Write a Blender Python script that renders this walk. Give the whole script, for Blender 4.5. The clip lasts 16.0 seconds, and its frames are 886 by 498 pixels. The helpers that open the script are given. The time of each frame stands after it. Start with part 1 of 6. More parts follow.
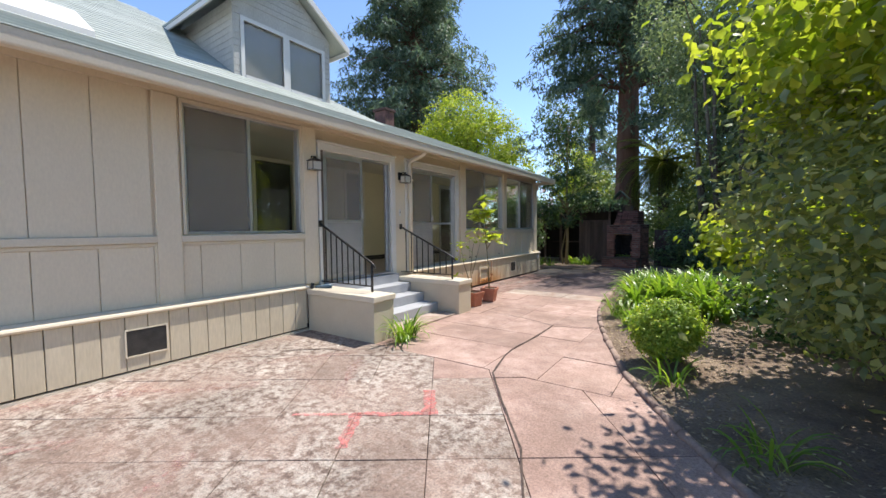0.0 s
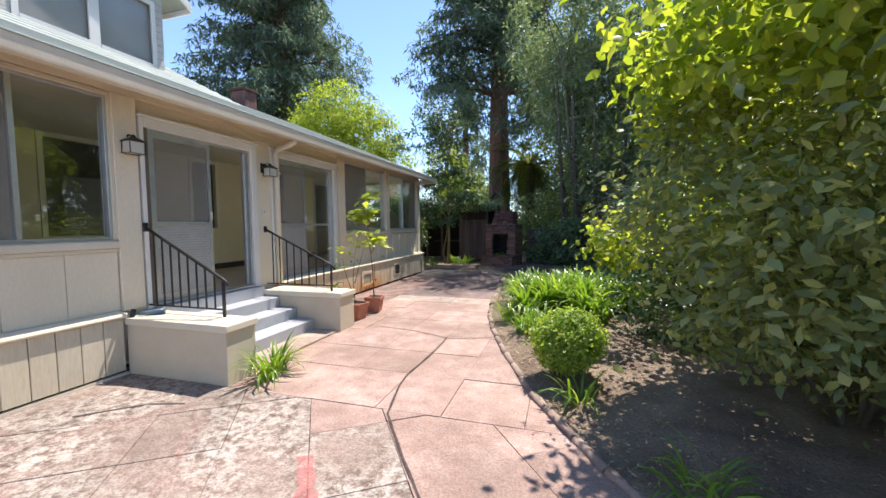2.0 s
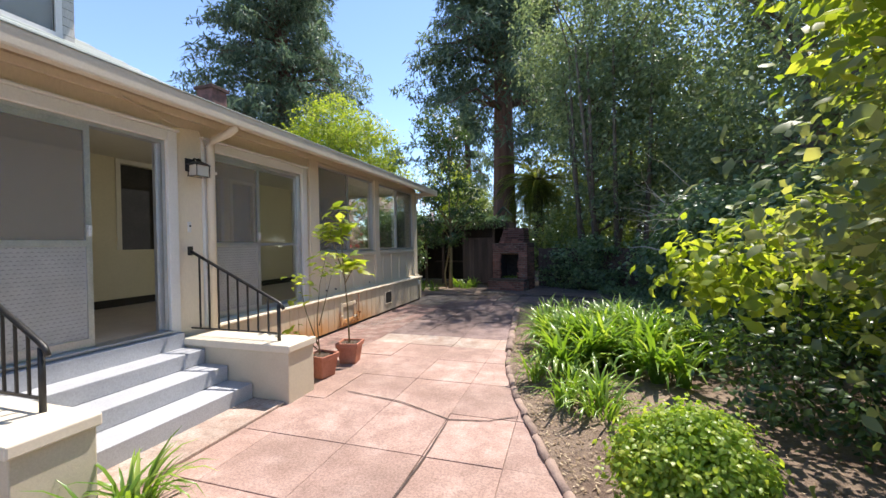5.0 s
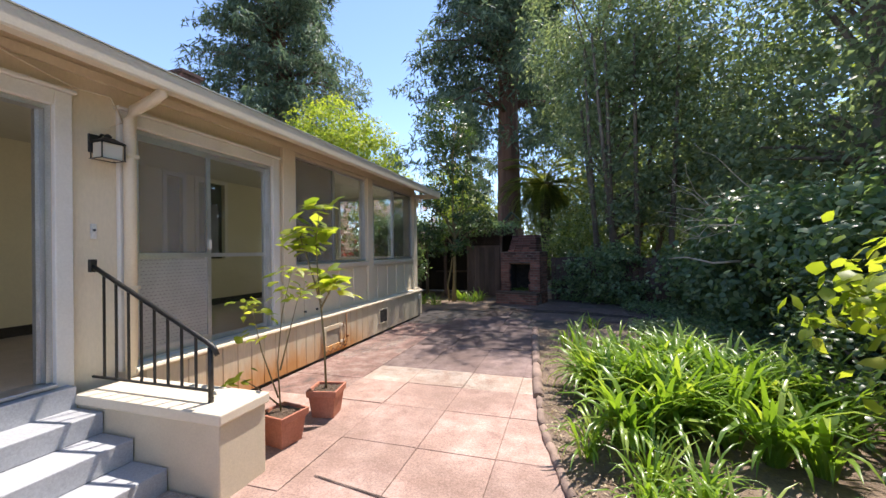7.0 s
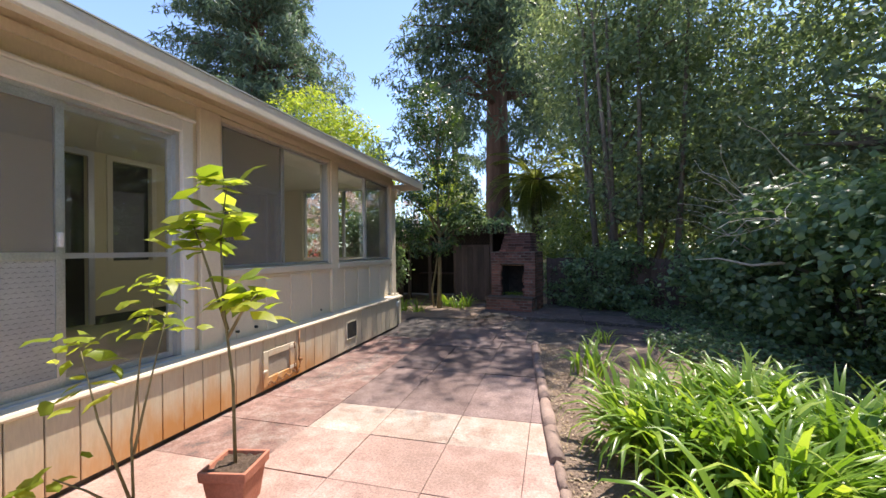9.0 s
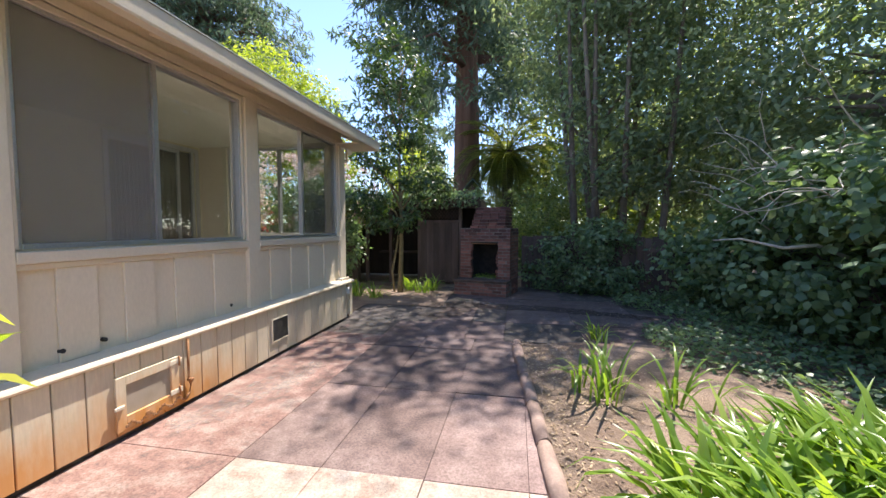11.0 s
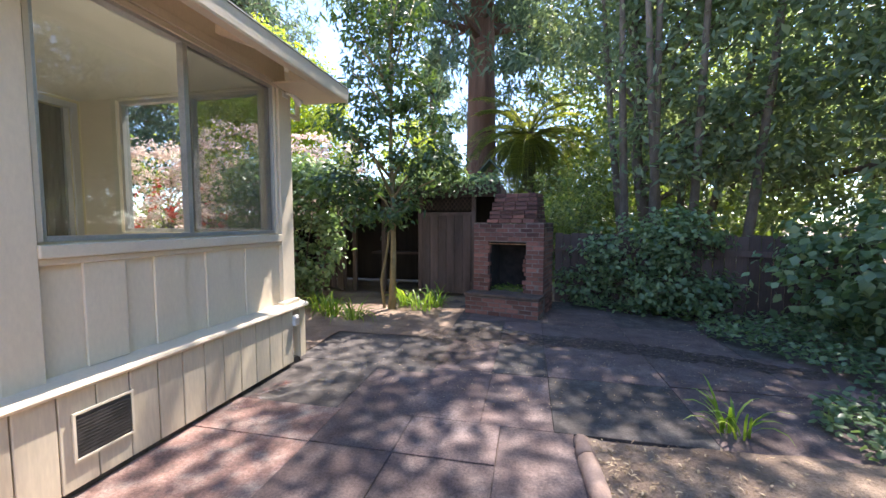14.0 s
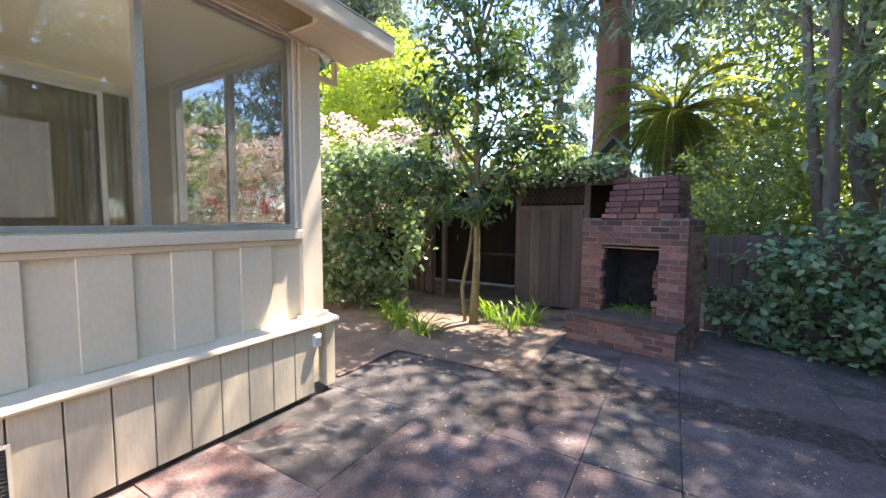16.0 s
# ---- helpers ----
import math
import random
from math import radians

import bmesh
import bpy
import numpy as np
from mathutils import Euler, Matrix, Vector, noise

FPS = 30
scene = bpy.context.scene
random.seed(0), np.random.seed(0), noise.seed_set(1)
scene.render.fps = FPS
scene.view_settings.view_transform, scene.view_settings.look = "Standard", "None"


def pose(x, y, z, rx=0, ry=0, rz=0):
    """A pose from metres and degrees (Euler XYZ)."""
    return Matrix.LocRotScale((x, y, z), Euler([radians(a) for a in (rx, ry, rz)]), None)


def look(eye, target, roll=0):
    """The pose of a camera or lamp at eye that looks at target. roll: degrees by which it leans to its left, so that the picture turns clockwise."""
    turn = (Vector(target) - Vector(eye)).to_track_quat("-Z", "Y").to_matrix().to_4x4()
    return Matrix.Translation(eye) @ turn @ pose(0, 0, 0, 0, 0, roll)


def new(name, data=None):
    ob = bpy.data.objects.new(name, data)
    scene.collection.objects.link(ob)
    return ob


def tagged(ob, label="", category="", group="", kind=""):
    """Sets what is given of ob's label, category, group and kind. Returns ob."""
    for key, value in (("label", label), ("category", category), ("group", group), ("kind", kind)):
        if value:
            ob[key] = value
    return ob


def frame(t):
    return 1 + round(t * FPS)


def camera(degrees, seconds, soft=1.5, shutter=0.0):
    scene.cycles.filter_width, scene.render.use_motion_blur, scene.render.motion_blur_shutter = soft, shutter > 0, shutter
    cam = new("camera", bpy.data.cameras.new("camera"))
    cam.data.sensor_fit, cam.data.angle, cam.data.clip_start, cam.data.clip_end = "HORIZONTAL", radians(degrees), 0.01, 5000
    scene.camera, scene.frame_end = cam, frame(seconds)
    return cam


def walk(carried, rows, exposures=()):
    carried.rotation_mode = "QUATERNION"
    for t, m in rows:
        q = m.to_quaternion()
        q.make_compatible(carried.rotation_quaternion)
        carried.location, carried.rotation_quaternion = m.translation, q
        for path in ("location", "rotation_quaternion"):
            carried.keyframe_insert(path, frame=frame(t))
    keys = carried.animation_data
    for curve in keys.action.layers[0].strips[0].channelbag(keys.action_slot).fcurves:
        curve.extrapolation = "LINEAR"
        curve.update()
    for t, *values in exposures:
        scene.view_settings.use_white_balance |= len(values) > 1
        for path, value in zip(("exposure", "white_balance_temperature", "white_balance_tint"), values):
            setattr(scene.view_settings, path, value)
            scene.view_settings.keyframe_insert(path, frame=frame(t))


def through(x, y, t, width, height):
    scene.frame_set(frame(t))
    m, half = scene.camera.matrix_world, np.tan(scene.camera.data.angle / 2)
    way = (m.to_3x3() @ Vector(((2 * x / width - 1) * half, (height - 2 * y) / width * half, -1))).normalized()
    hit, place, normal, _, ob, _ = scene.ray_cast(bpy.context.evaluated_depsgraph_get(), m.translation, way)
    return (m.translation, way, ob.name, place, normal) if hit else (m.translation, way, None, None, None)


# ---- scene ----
cam = camera(97.1, 16.0)

PATH = [
    (0, (5.02, -5.59, 1.464), (3.876, -3.952, 1.36), -0.6),
    (0.5, (4.959, -5.431, 1.471), (3.993, -3.683, 1.354), -0.4),
    (1, (4.887, -5.303, 1.49), (4.083, -3.476, 1.366), -0.4),
    (1.5, (4.744, -5.165, 1.521), (4.067, -3.287, 1.394), -0.4),
    (2, (4.58, -4.979, 1.553), (3.987, -3.073, 1.429), -0.6),
    (2.5, (4.501, -4.667, 1.569), (3.958, -2.745, 1.454), -0.6),
    (3, (4.43, -4.368, 1.573), (3.892, -2.445, 1.47), -0.7),
    (3.5, (4.276, -4.068, 1.577), (3.713, -2.151, 1.487), -0.7),
    (4, (4.185, -3.811, 1.557), (3.598, -1.9, 1.485), -0.8),
    (4.5, (4.159, -3.49, 1.55), (3.559, -1.582, 1.504), -1.0),
    (5, (4.065, -3.206, 1.544), (3.461, -1.299, 1.518), -0.9),
    (7.5, (3.499, -1.659, 1.597), (2.899, 0.249, 1.61), -0.7),
    (8, (3.441, -1.338, 1.594), (2.858, 0.575, 1.611), -0.9),
    (8.5, (3.34, -0.995, 1.575), (2.777, 0.924, 1.591), -0.8),
    (9, (3.249, -0.677, 1.583), (2.713, 1.25, 1.592), -0.7),
    (11.5, (2.844, 1.099, 1.547), (2.524, 3.069, 1.421), -0.1),
    (12, (2.738, 1.506, 1.534), (2.462, 3.483, 1.408), -0.3),
    (12.5, (2.693, 1.986, 1.537), (2.448, 3.967, 1.414), -0.2),
    (13, (2.613, 2.429, 1.536), (2.366, 4.41, 1.409), -0.2),
    (13.5, (2.557, 2.82, 1.543), (2.246, 4.791, 1.412), -0.1),
    (14, (2.594, 3.203, 1.534), (2.163, 5.152, 1.401), 0.0),
    (14.5, (2.619, 3.568, 1.502), (2.015, 5.47, 1.372), -0.1),
    (15, (2.645, 3.944, 1.516), (1.875, 5.785, 1.382), -0.0),
    (15.5, (2.717, 4.335, 1.518), (1.806, 6.111, 1.384), 0.1),
    (16, (2.693, 4.675, 1.504), (1.676, 6.391, 1.356), 0.4),
]
EXPOSURE = [(0, 1.0, 6500, 11), (1.5, 1.2, 6500, 12), (2.5, 1.24, 6550, 13), (5, 1.22, 6600, 14), (9, 1.38, 6750, 17), (11.5, 1.74, 6550, 15), (12.5, 1.98, 6200, 10), (14, 2.3, 6600, 18), (16, 2.72, 6800, 20)]
walk(cam, [(t, look(eye, target, roll)) for t, eye, target, roll in PATH], EXPOSURE)

# ---- light ----
SUN = Vector((0.17, 0.44, 1.0)).normalized()
world = bpy.data.worlds.new("sky")
scene.world = world
world.use_nodes = True
wn = world.node_tree
sky = wn.nodes.new("ShaderNodeTexSky")
sky.sky_type = "NISHITA"
sky.sun_disc = False
sky.sun_elevation = math.asin(SUN.z)
sky.sun_rotation = math.atan2(SUN.x, SUN.y)
sky.altitude = 2200
sky.air_density, sky.dust_density, sky.ozone_density = 1.0, 0.08, 2.8
wn.nodes["Background"].inputs["Strength"].default_value = 0.15
wn.links.new(sky.outputs[0], wn.nodes["Background"].inputs["Color"])
sun_data = bpy.data.lights.new("sun", "SUN")
sun_data.energy, sun_data.angle, sun_data.color = 3.7, radians(0.6), (1.0, 0.95, 0.87)
sun = new("sun", sun_data)
sun.matrix_world = look(SUN * 60, (0, 0, 0))

# daylight in the openings of the sun porch
for wy, wz, wl, wh, power in ((-2.8, 2.2, 1.5, 1.4, 0.6), (-0.5, 1.7, 0.6, 1.9, 1.0), (1.26, 1.7, 1.5, 1.9, 1.5), (3.55, 2.2, 1.9, 1.4, 1.2), (5.84, 2.2, 1.9, 1.4, 1.8)):
    day = bpy.data.lights.new("window_daylight", "AREA")
    day.shape, day.size, day.size_y, day.energy, day.color = "RECTANGLE", wl, wh, power, (1.0, 0.98, 0.94)
    lamp = new("window_daylight", day)
    lamp.matrix_world = Matrix.Translation((-0.10, wy, wz)) @ pose(0, 0, 0, 90, 0, 90)

# ---- materials ----


def ramp(nt, fac, stops):
    n = nt.nodes.new("ShaderNodeValToRGB")
    while len(n.color_ramp.elements) < len(stops):
        n.color_ramp.elements.new(0.5)
    for e, (p, c) in zip(n.color_ramp.elements, stops):
        e.position, e.color = p, (*c, 1)
    nt.links.new(fac, n.inputs[0])
    return n.outputs[0]


def noise_tex(nt, scale, detail=4, rough=0.55, stretch=(1, 1, 1), off=(0, 0, 0)):
    tc = nt.nodes.new("ShaderNodeTexCoord")
    mp = nt.nodes.new("ShaderNodeMapping")
    mp.inputs["Scale"].default_value = stretch
    mp.inputs["Location"].default_value = off
    nt.links.new(tc.outputs["Object"], mp.inputs[0])
    n = nt.nodes.new("ShaderNodeTexNoise")
    n.inputs["Scale"].default_value, n.inputs["Detail"].default_value, n.inputs["Roughness"].default_value = scale, detail, rough
    nt.links.new(mp.outputs[0], n.inputs["Vector"])
    return n.outputs["Fac"]


def mixc(nt, fac, a, b, mode="MIX"):
    m = nt.nodes.new("ShaderNodeMix")
    m.data_type, m.blend_type = "RGBA", mode
    for sock, val in ((m.inputs["Factor"], fac), (m.inputs["A"], a), (m.inputs["B"], b)):
        if isinstance(val, (int, float)):
            sock.default_value = val
        elif isinstance(val, tuple):
            sock.default_value = (*val, 1)
        else:
            nt.links.new(val, sock)
    return m.outputs["Result"]


def blank(name):
    m = bpy.data.materials.new(name)
    m.use_nodes = True
    return m, m.node_tree, m.node_tree.nodes["Principled BSDF"]


def bumped(nt, bsdf, height, strength, dist=0.01):
    b = nt.nodes.new("ShaderNodeBump")
    b.inputs["Strength"].default_value, b.inputs["Distance"].default_value = strength, dist
    nt.links.new(height, b.inputs["Height"])
    nt.links.new(b.outputs[0], bsdf.inputs["Normal"])


def surf(name, c1, c2, scale=3.0, fine=40.0, rough=0.8, metal=0.0, bump=0.3, stretch=(1, 1, 1), spread=0.18, per=0.0, dist=0.006, amp=0.2):
    """A worn surface: two colours over a broad noise, a fine grain, and a relief."""
    m, nt, bs = blank(name)
    broad = noise_tex(nt, scale, 5, 0.6, stretch)
    grain = noise_tex(nt, fine, 6, 0.65, stretch, (3, 7, 1))
    col = ramp(nt, broad, [(0.5 - spread, c1), (0.5 + spread, c2)])
    g = ramp(nt, grain, [(0.3, (1 - amp,) * 3), (0.7, (1 + amp * 0.5,) * 3)])
    col = mixc(nt, 1.0, col, g, "MULTIPLY")
    if per:
        oi = nt.nodes.new("ShaderNodeObjectInfo")
        v = ramp(nt, oi.outputs["Random"], [(0, (1 - per,) * 3), (1, (1 + per * 0.6,) * 3)])
        col = mixc(nt, 1.0, col, v, "MULTIPLY")
    nt.links.new(col, bs.inputs["Base Color"])
    bs.inputs["Roughness"].default_value, bs.inputs["Metallic"].default_value = rough, metal
    if bump:
        bumped(nt, bs, grain, bump, dist)
    return m


def leaf_mat(name, dark, mid, light, through=0.45, rough=0.45, glow=(1.5, 1.45, 0.55)):
    """Leaves: each island has its own green; light passes through."""
    m, nt, bs = blank(name)
    ge = nt.nodes.new("ShaderNodeNewGeometry")
    col = ramp(nt, ge.outputs["Random Per Island"], [(0.0, dark), (0.55, mid), (1.0, light)])
    nt.links.new(col, bs.inputs["Base Color"])
    bs.inputs["Roughness"].default_value = rough
    bs.inputs["Specular IOR Level"].default_value = 0.5
    tr = nt.nodes.new("ShaderNodeBsdfTranslucent")
    warm = mixc(nt, 1.0, col, glow, "MULTIPLY")
    nt.links.new(warm, tr.inputs["Color"])
    mx = nt.nodes.new("ShaderNodeMixShader")
    mx.inputs[0].default_value = through
    nt.links.new(bs.outputs[0], mx.inputs[1])
    nt.links.new(tr.outputs[0], mx.inputs[2])
    nt.links.new(mx.outputs[0], nt.nodes["Material Output"].inputs["Surface"])
    return m


def stained(name, base1, base2, stain, at, per=0.06):
    """Painted boards with rust stains that run in a stretch of the wall."""
    m, nt, bs = blank(name)
    broad = noise_tex(nt, 2.5, 5)
    grain = noise_tex(nt, 60, 5, 0.6, (1, 1, 0.15))
    col = ramp(nt, broad, [(0.3, base1), (0.7, base2)])
    col = mixc(nt, 1.0, col, ramp(nt, grain, [(0.3, (0.88,) * 3), (0.7, (1.05,) * 3)]), "MULTIPLY")
    ge = nt.nodes.new("ShaderNodeNewGeometry")
    sep = nt.nodes.new("ShaderNodeSeparateXYZ")
    nt.links.new(ge.outputs["Position"], sep.inputs[0])
    total = None
    for centre, half, amount in at:
        mr = nt.nodes.new("ShaderNodeMath")
        mr.operation = "SUBTRACT"
        nt.links.new(sep.outputs["Y"], mr.inputs[0])
        mr.inputs[1].default_value = centre
        ab = nt.nodes.new("ShaderNodeMath")
        ab.operation = "ABSOLUTE"
        nt.links.new(mr.outputs[0], ab.inputs[0])
        rg = nt.nodes.new("ShaderNodeMapRange")
        rg.inputs["From Min"].default_value, rg.inputs["From Max"].default_value = half, half * 0.25
        rg.inputs["To Min"].default_value, rg.inputs["To Max"].default_value = 0, amount
        nt.links.new(ab.outputs[0], rg.inputs["Value"])
        if total is None:
            total = rg.outputs[0]
        else:
            ad = nt.nodes.new("ShaderNodeMath")
            ad.operation = "MAXIMUM"
            nt.links.new(total, ad.inputs[0])
            nt.links.new(rg.outputs[0], ad.inputs[1])
            total = ad.outputs[0]
    blot = ramp(nt, noise_tex(nt, 4.5, 6, 0.7, (1, 1.6, 0.5)), [(0.34, (0, 0, 0)), (0.60, (1, 1, 1))])
    rise = nt.nodes.new("ShaderNodeMapRange")
    rise.inputs["From Min"].default_value, rise.inputs["From Max"].default_value = 0.46, 0.10
    nt.links.new(sep.outputs["Z"], rise.inputs["Value"])
    soak = nt.nodes.new("ShaderNodeMath")
    soak.operation = "MULTIPLY_ADD"
    nt.links.new(blot, soak.inputs[0])
    soak.inputs[1].default_value = 0.45
    nt.links.new(rise.outputs[0], soak.inputs[2])
    half = nt.nodes.new("ShaderNodeMath")
    half.operation, half.use_clamp = "SUBTRACT", True
    nt.links.new(soak.outputs[0], half.inputs[0])
    half.inputs[1].default_value = 0.3
    mul = nt.nodes.new("ShaderNodeMath")
    mul.operation = "MULTIPLY"
    nt.links.new(half.outputs[0], mul.inputs[0])
    nt.links.new(total, mul.inputs[1])
    col = mixc(nt, mul.outputs[0], col, stain)
    oi = nt.nodes.new("ShaderNodeObjectInfo")
    col = mixc(nt, 1.0, col, ramp(nt, oi.outputs["Random"], [(0, (1 - per,) * 3), (1, (1 + per * 0.5,) * 3)]), "MULTIPLY")
    nt.links.new(col, bs.inputs["Base Color"])
    bs.inputs["Roughness"].default_value = 0.62
    bumped(nt, bs, grain, 0.12, 0.003)
    return m


def concrete(name, stops, scale, speck, per=0.1, bump=0.5, blotch=None):
    """Cast paving: blotches from a ramp, a speckled grain, pits, and dirt."""
    m, nt, bs = blank(name)
    broad = noise_tex(nt, scale, 8, 0.72)
    col = ramp(nt, broad, stops)
    if blotch:
        col = mixc(nt, ramp(nt, noise_tex(nt, 1.3, 5, 0.6, (1, 1, 1), (5, 2, 0)), [(0.42, (0, 0, 0)), (0.62, (0.75, 0.75, 0.75))]), col, blotch)
    sp = noise_tex(nt, 55, 4, 0.8, (1, 1, 1), (2, 9, 4))
    col = mixc(nt, 1.0, col, ramp(nt, sp, [(0.32, (1 - speck,) * 3), (0.6, (1.06,) * 3)]), "MULTIPLY")
    dirt = noise_tex(nt, 0.9, 6, 0.7, (1, 1, 1), (8, 1, 3))
    col = mixc(nt, 1.0, col, ramp(nt, dirt, [(0.35, (0.72, 0.7, 0.68)), (0.6, (1.05, 1.03, 1.02))]), "MULTIPLY")
    oi = nt.nodes.new("ShaderNodeObjectInfo")
    col = mixc(nt, 1.0, col, ramp(nt, oi.outputs["Random"], [(0, (1 - per,) * 3), (1, (1 + per * 0.6,) * 3)]), "MULTIPLY")
    nt.links.new(col, bs.inputs["Base Color"])
    bs.inputs["Roughness"].default_value = 0.88
    bumped(nt, bs, sp, bump, 0.004)
    return m


def pane_mat(name, tint, gloss_ior, haze=0.0, haze_col=(0.5, 0.5, 0.5)):
    """Window glass: clear, with a mirror sheen that grows at a slant; haze is the share that a screen or dirt covers."""
    m = bpy.data.materials.new(name)
    m.use_nodes = True
    nt = m.node_tree
    nt.nodes.remove(nt.nodes["Principled BSDF"])
    tr = nt.nodes.new("ShaderNodeBsdfTransparent")
    tr.inputs[0].default_value = (*tint, 1)
    gl = nt.nodes.new("ShaderNodeBsdfGlossy")
    gl.inputs["Roughness"].default_value = 0.02
    lw = nt.nodes.new("ShaderNodeLayerWeight")
    lw.inputs[0].default_value = 0.5
    pw = nt.nodes.new("ShaderNodeMath")
    pw.operation = "POWER"
    nt.links.new(lw.outputs["Facing"], pw.inputs[0])
    pw.inputs[1].default_value = 4.0
    fr = nt.nodes.new("ShaderNodeMath")
    fr.operation = "MULTIPLY_ADD"
    nt.links.new(pw.outputs[0], fr.inputs[0])
    fr.inputs[1].default_value = 0.9 * min(1.0, (gloss_ior - 1) * 2)
    fr.inputs[2].default_value = ((gloss_ior - 1) / (gloss_ior + 1)) ** 2 * 1.5
    out = tr.outputs[0]
    if haze:
        df = nt.nodes.new("ShaderNodeBsdfDiffuse")
        nt.links.new(ramp(nt, noise_tex(nt, 2.0, 5), [(0.3, tuple(v * 0.9 for v in haze_col)), (0.7, haze_col)]), df.inputs[0])
        hz = nt.nodes.new("ShaderNodeMixShader")
        hz.inputs[0].default_value = haze
        nt.links.new(out, hz.inputs[1])
        nt.links.new(df.outputs[0], hz.inputs[2])
        out = hz.outputs[0]
    mx = nt.nodes.new("ShaderNodeMixShader")
    nt.links.new(fr.outputs[0], mx.inputs[0])
    nt.links.new(out, mx.inputs[1])
    nt.links.new(gl.outputs[0], mx.inputs[2])
    nt.links.new(mx.outputs[0], nt.nodes["Material Output"].inputs["Surface"])
    return m


def worn_paint(name, col, cover):
    """Old paint that has flaked away in patches."""
    m = bpy.data.materials.new(name)
    m.use_nodes = True
    nt = m.node_tree
    bs = nt.nodes["Principled BSDF"]
    bs.inputs["Base Color"].default_value = (*col, 1)
    bs.inputs["Roughness"].default_value = 0.85
    tr = nt.nodes.new("ShaderNodeBsdfTransparent")
    mx = nt.nodes.new("ShaderNodeMixShader")
    fac = ramp(nt, noise_tex(nt, 16, 8, 0.8), [(cover - 0.1, (0, 0, 0)), (cover + 0.16, (0.8, 0.8, 0.8))])
    nt.links.new(fac, mx.inputs[0])
    nt.links.new(tr.outputs[0], mx.inputs[1])
    nt.links.new(bs.outputs[0], mx.inputs[2])
    nt.links.new(mx.outputs[0], nt.nodes["Material Output"].inputs["Surface"])
    return m


TAN = surf("tan_paint", (0.69, 0.60, 0.455), (0.74, 0.65, 0.50), 1.6, 50, 0.6, bump=0.05, spread=0.25, stretch=(1, 1, 0.4), amp=0.07)
TRIM = surf("cream_trim", (0.63, 0.555, 0.435), (0.69, 0.615, 0.49), 2.2, 60, 0.5, bump=0.1, amp=0.07)
WHITE = surf("white_trim", (0.66, 0.64, 0.59), (0.74, 0.72, 0.68), 2.2, 60, 0.45, bump=0.1, amp=0.07)
SKIRT = stained("skirt_paint", (0.61, 0.52, 0.375), (0.67, 0.58, 0.43), (0.58, 0.26, 0.065), [(3.45, 1.15, 1.0), (2.0, 1.6, 0.9)])
STUCCO = surf("cream_stucco", (0.53, 0.455, 0.335), (0.59, 0.51, 0.385), 2.5, 90, 0.85, bump=0.35, dist=0.004, amp=0.1)
GREY_STEP = surf("grey_step_paint", (0.36, 0.37, 0.39), (0.43, 0.44, 0.46), 3, 70, 0.6, bump=0.2)
SHINGLE = surf("roof_shingle", (0.30, 0.34, 0.31), (0.40, 0.43, 0.40), 1.2, 120, 0.9, bump=0.5, spread=0.2, per=0.12)
DORMER_SH = surf("dormer_shingle", (0.47, 0.45, 0.40), (0.55, 0.53, 0.48), 3, 60, 0.75, bump=0.3, stretch=(1, 1, 0.3))
ALU = surf("aluminium", (0.52, 0.53, 0.53), (0.62, 0.62, 0.62), 6, 90, 0.4, 0.75, 0.05)
IRON = surf("black_iron", (0.018, 0.018, 0.018), (0.035, 0.033, 0.03), 8, 120, 0.45, 0.3, 0.3)
GLASS = pane_mat("window_glass", (0.93, 0.95, 0.94), 1.5)
SCREEN = pane_mat("insect_screen", (0.84, 0.84, 0.84), 1.12, 0.42, (0.32, 0.305, 0.275))
FINE_SCREEN = pane_mat("fine_insect_screen", (0.80, 0.80, 0.80), 1.12, 0.16, (0.30, 0.285, 0.255))
SHADE_GLASS = pane_mat("frosted_pane", (0.85, 0.87, 0.87), 1.45, 0.55, (0.42, 0.42, 0.40))
SLOT = surf("shadowed_slots", (0.20, 0.20, 0.20), (0.26, 0.26, 0.26), 12, 200, 0.6, 0.3, 0.3)
KICK = surf("perforated_panel", (0.44, 0.44, 0.44), (0.52, 0.52, 0.52), 5, 150, 0.5, 0.5, 0.3)
ROOM = surf("room_paint", (0.60, 0.54, 0.34), (0.66, 0.59, 0.39), 1, 30, 0.7, bump=0.05, amp=0.05)
ROOM_CEIL = surf("room_ceiling_paint", (0.62, 0.58, 0.44), (0.68, 0.64, 0.50), 1, 30, 0.7, bump=0.05, amp=0.05)
ROOM_FLOOR = surf("room_floor_vinyl", (0.36, 0.32, 0.27), (0.44, 0.39, 0.33), 3, 60, 0.5, bump=0.05)
DARKROOM = surf("dark_room_gloss", (0.030, 0.029, 0.024), (0.045, 0.043, 0.037), 3, 30, 0.03, bump=0.0)
CURTAIN = surf("brown_curtain", (0.15, 0.125, 0.095), (0.21, 0.18, 0.14), 4, 80, 0.9, bump=0.2, stretch=(1, 1, 0.2))
RUST = surf("rusty_metal", (0.30, 0.13, 0.05), (0.46, 0.28, 0.15), 12, 80, 0.85, 0.2, 0.4)
VENT = surf("vent_mesh", (0.07, 0.065, 0.06), (0.12, 0.11, 0.10), 12, 300, 0.7, 0.4, 0.5)
VENT_PANEL = surf("beige_vent_panel", (0.36, 0.31, 0.235), (0.43, 0.37, 0.29), 6, 260, 0.75, 0.1, 0.5, amp=0.3)
TERRA = surf("terracotta", (0.42, 0.15, 0.09), (0.52, 0.22, 0.14), 6, 60, 0.8, bump=0.2)
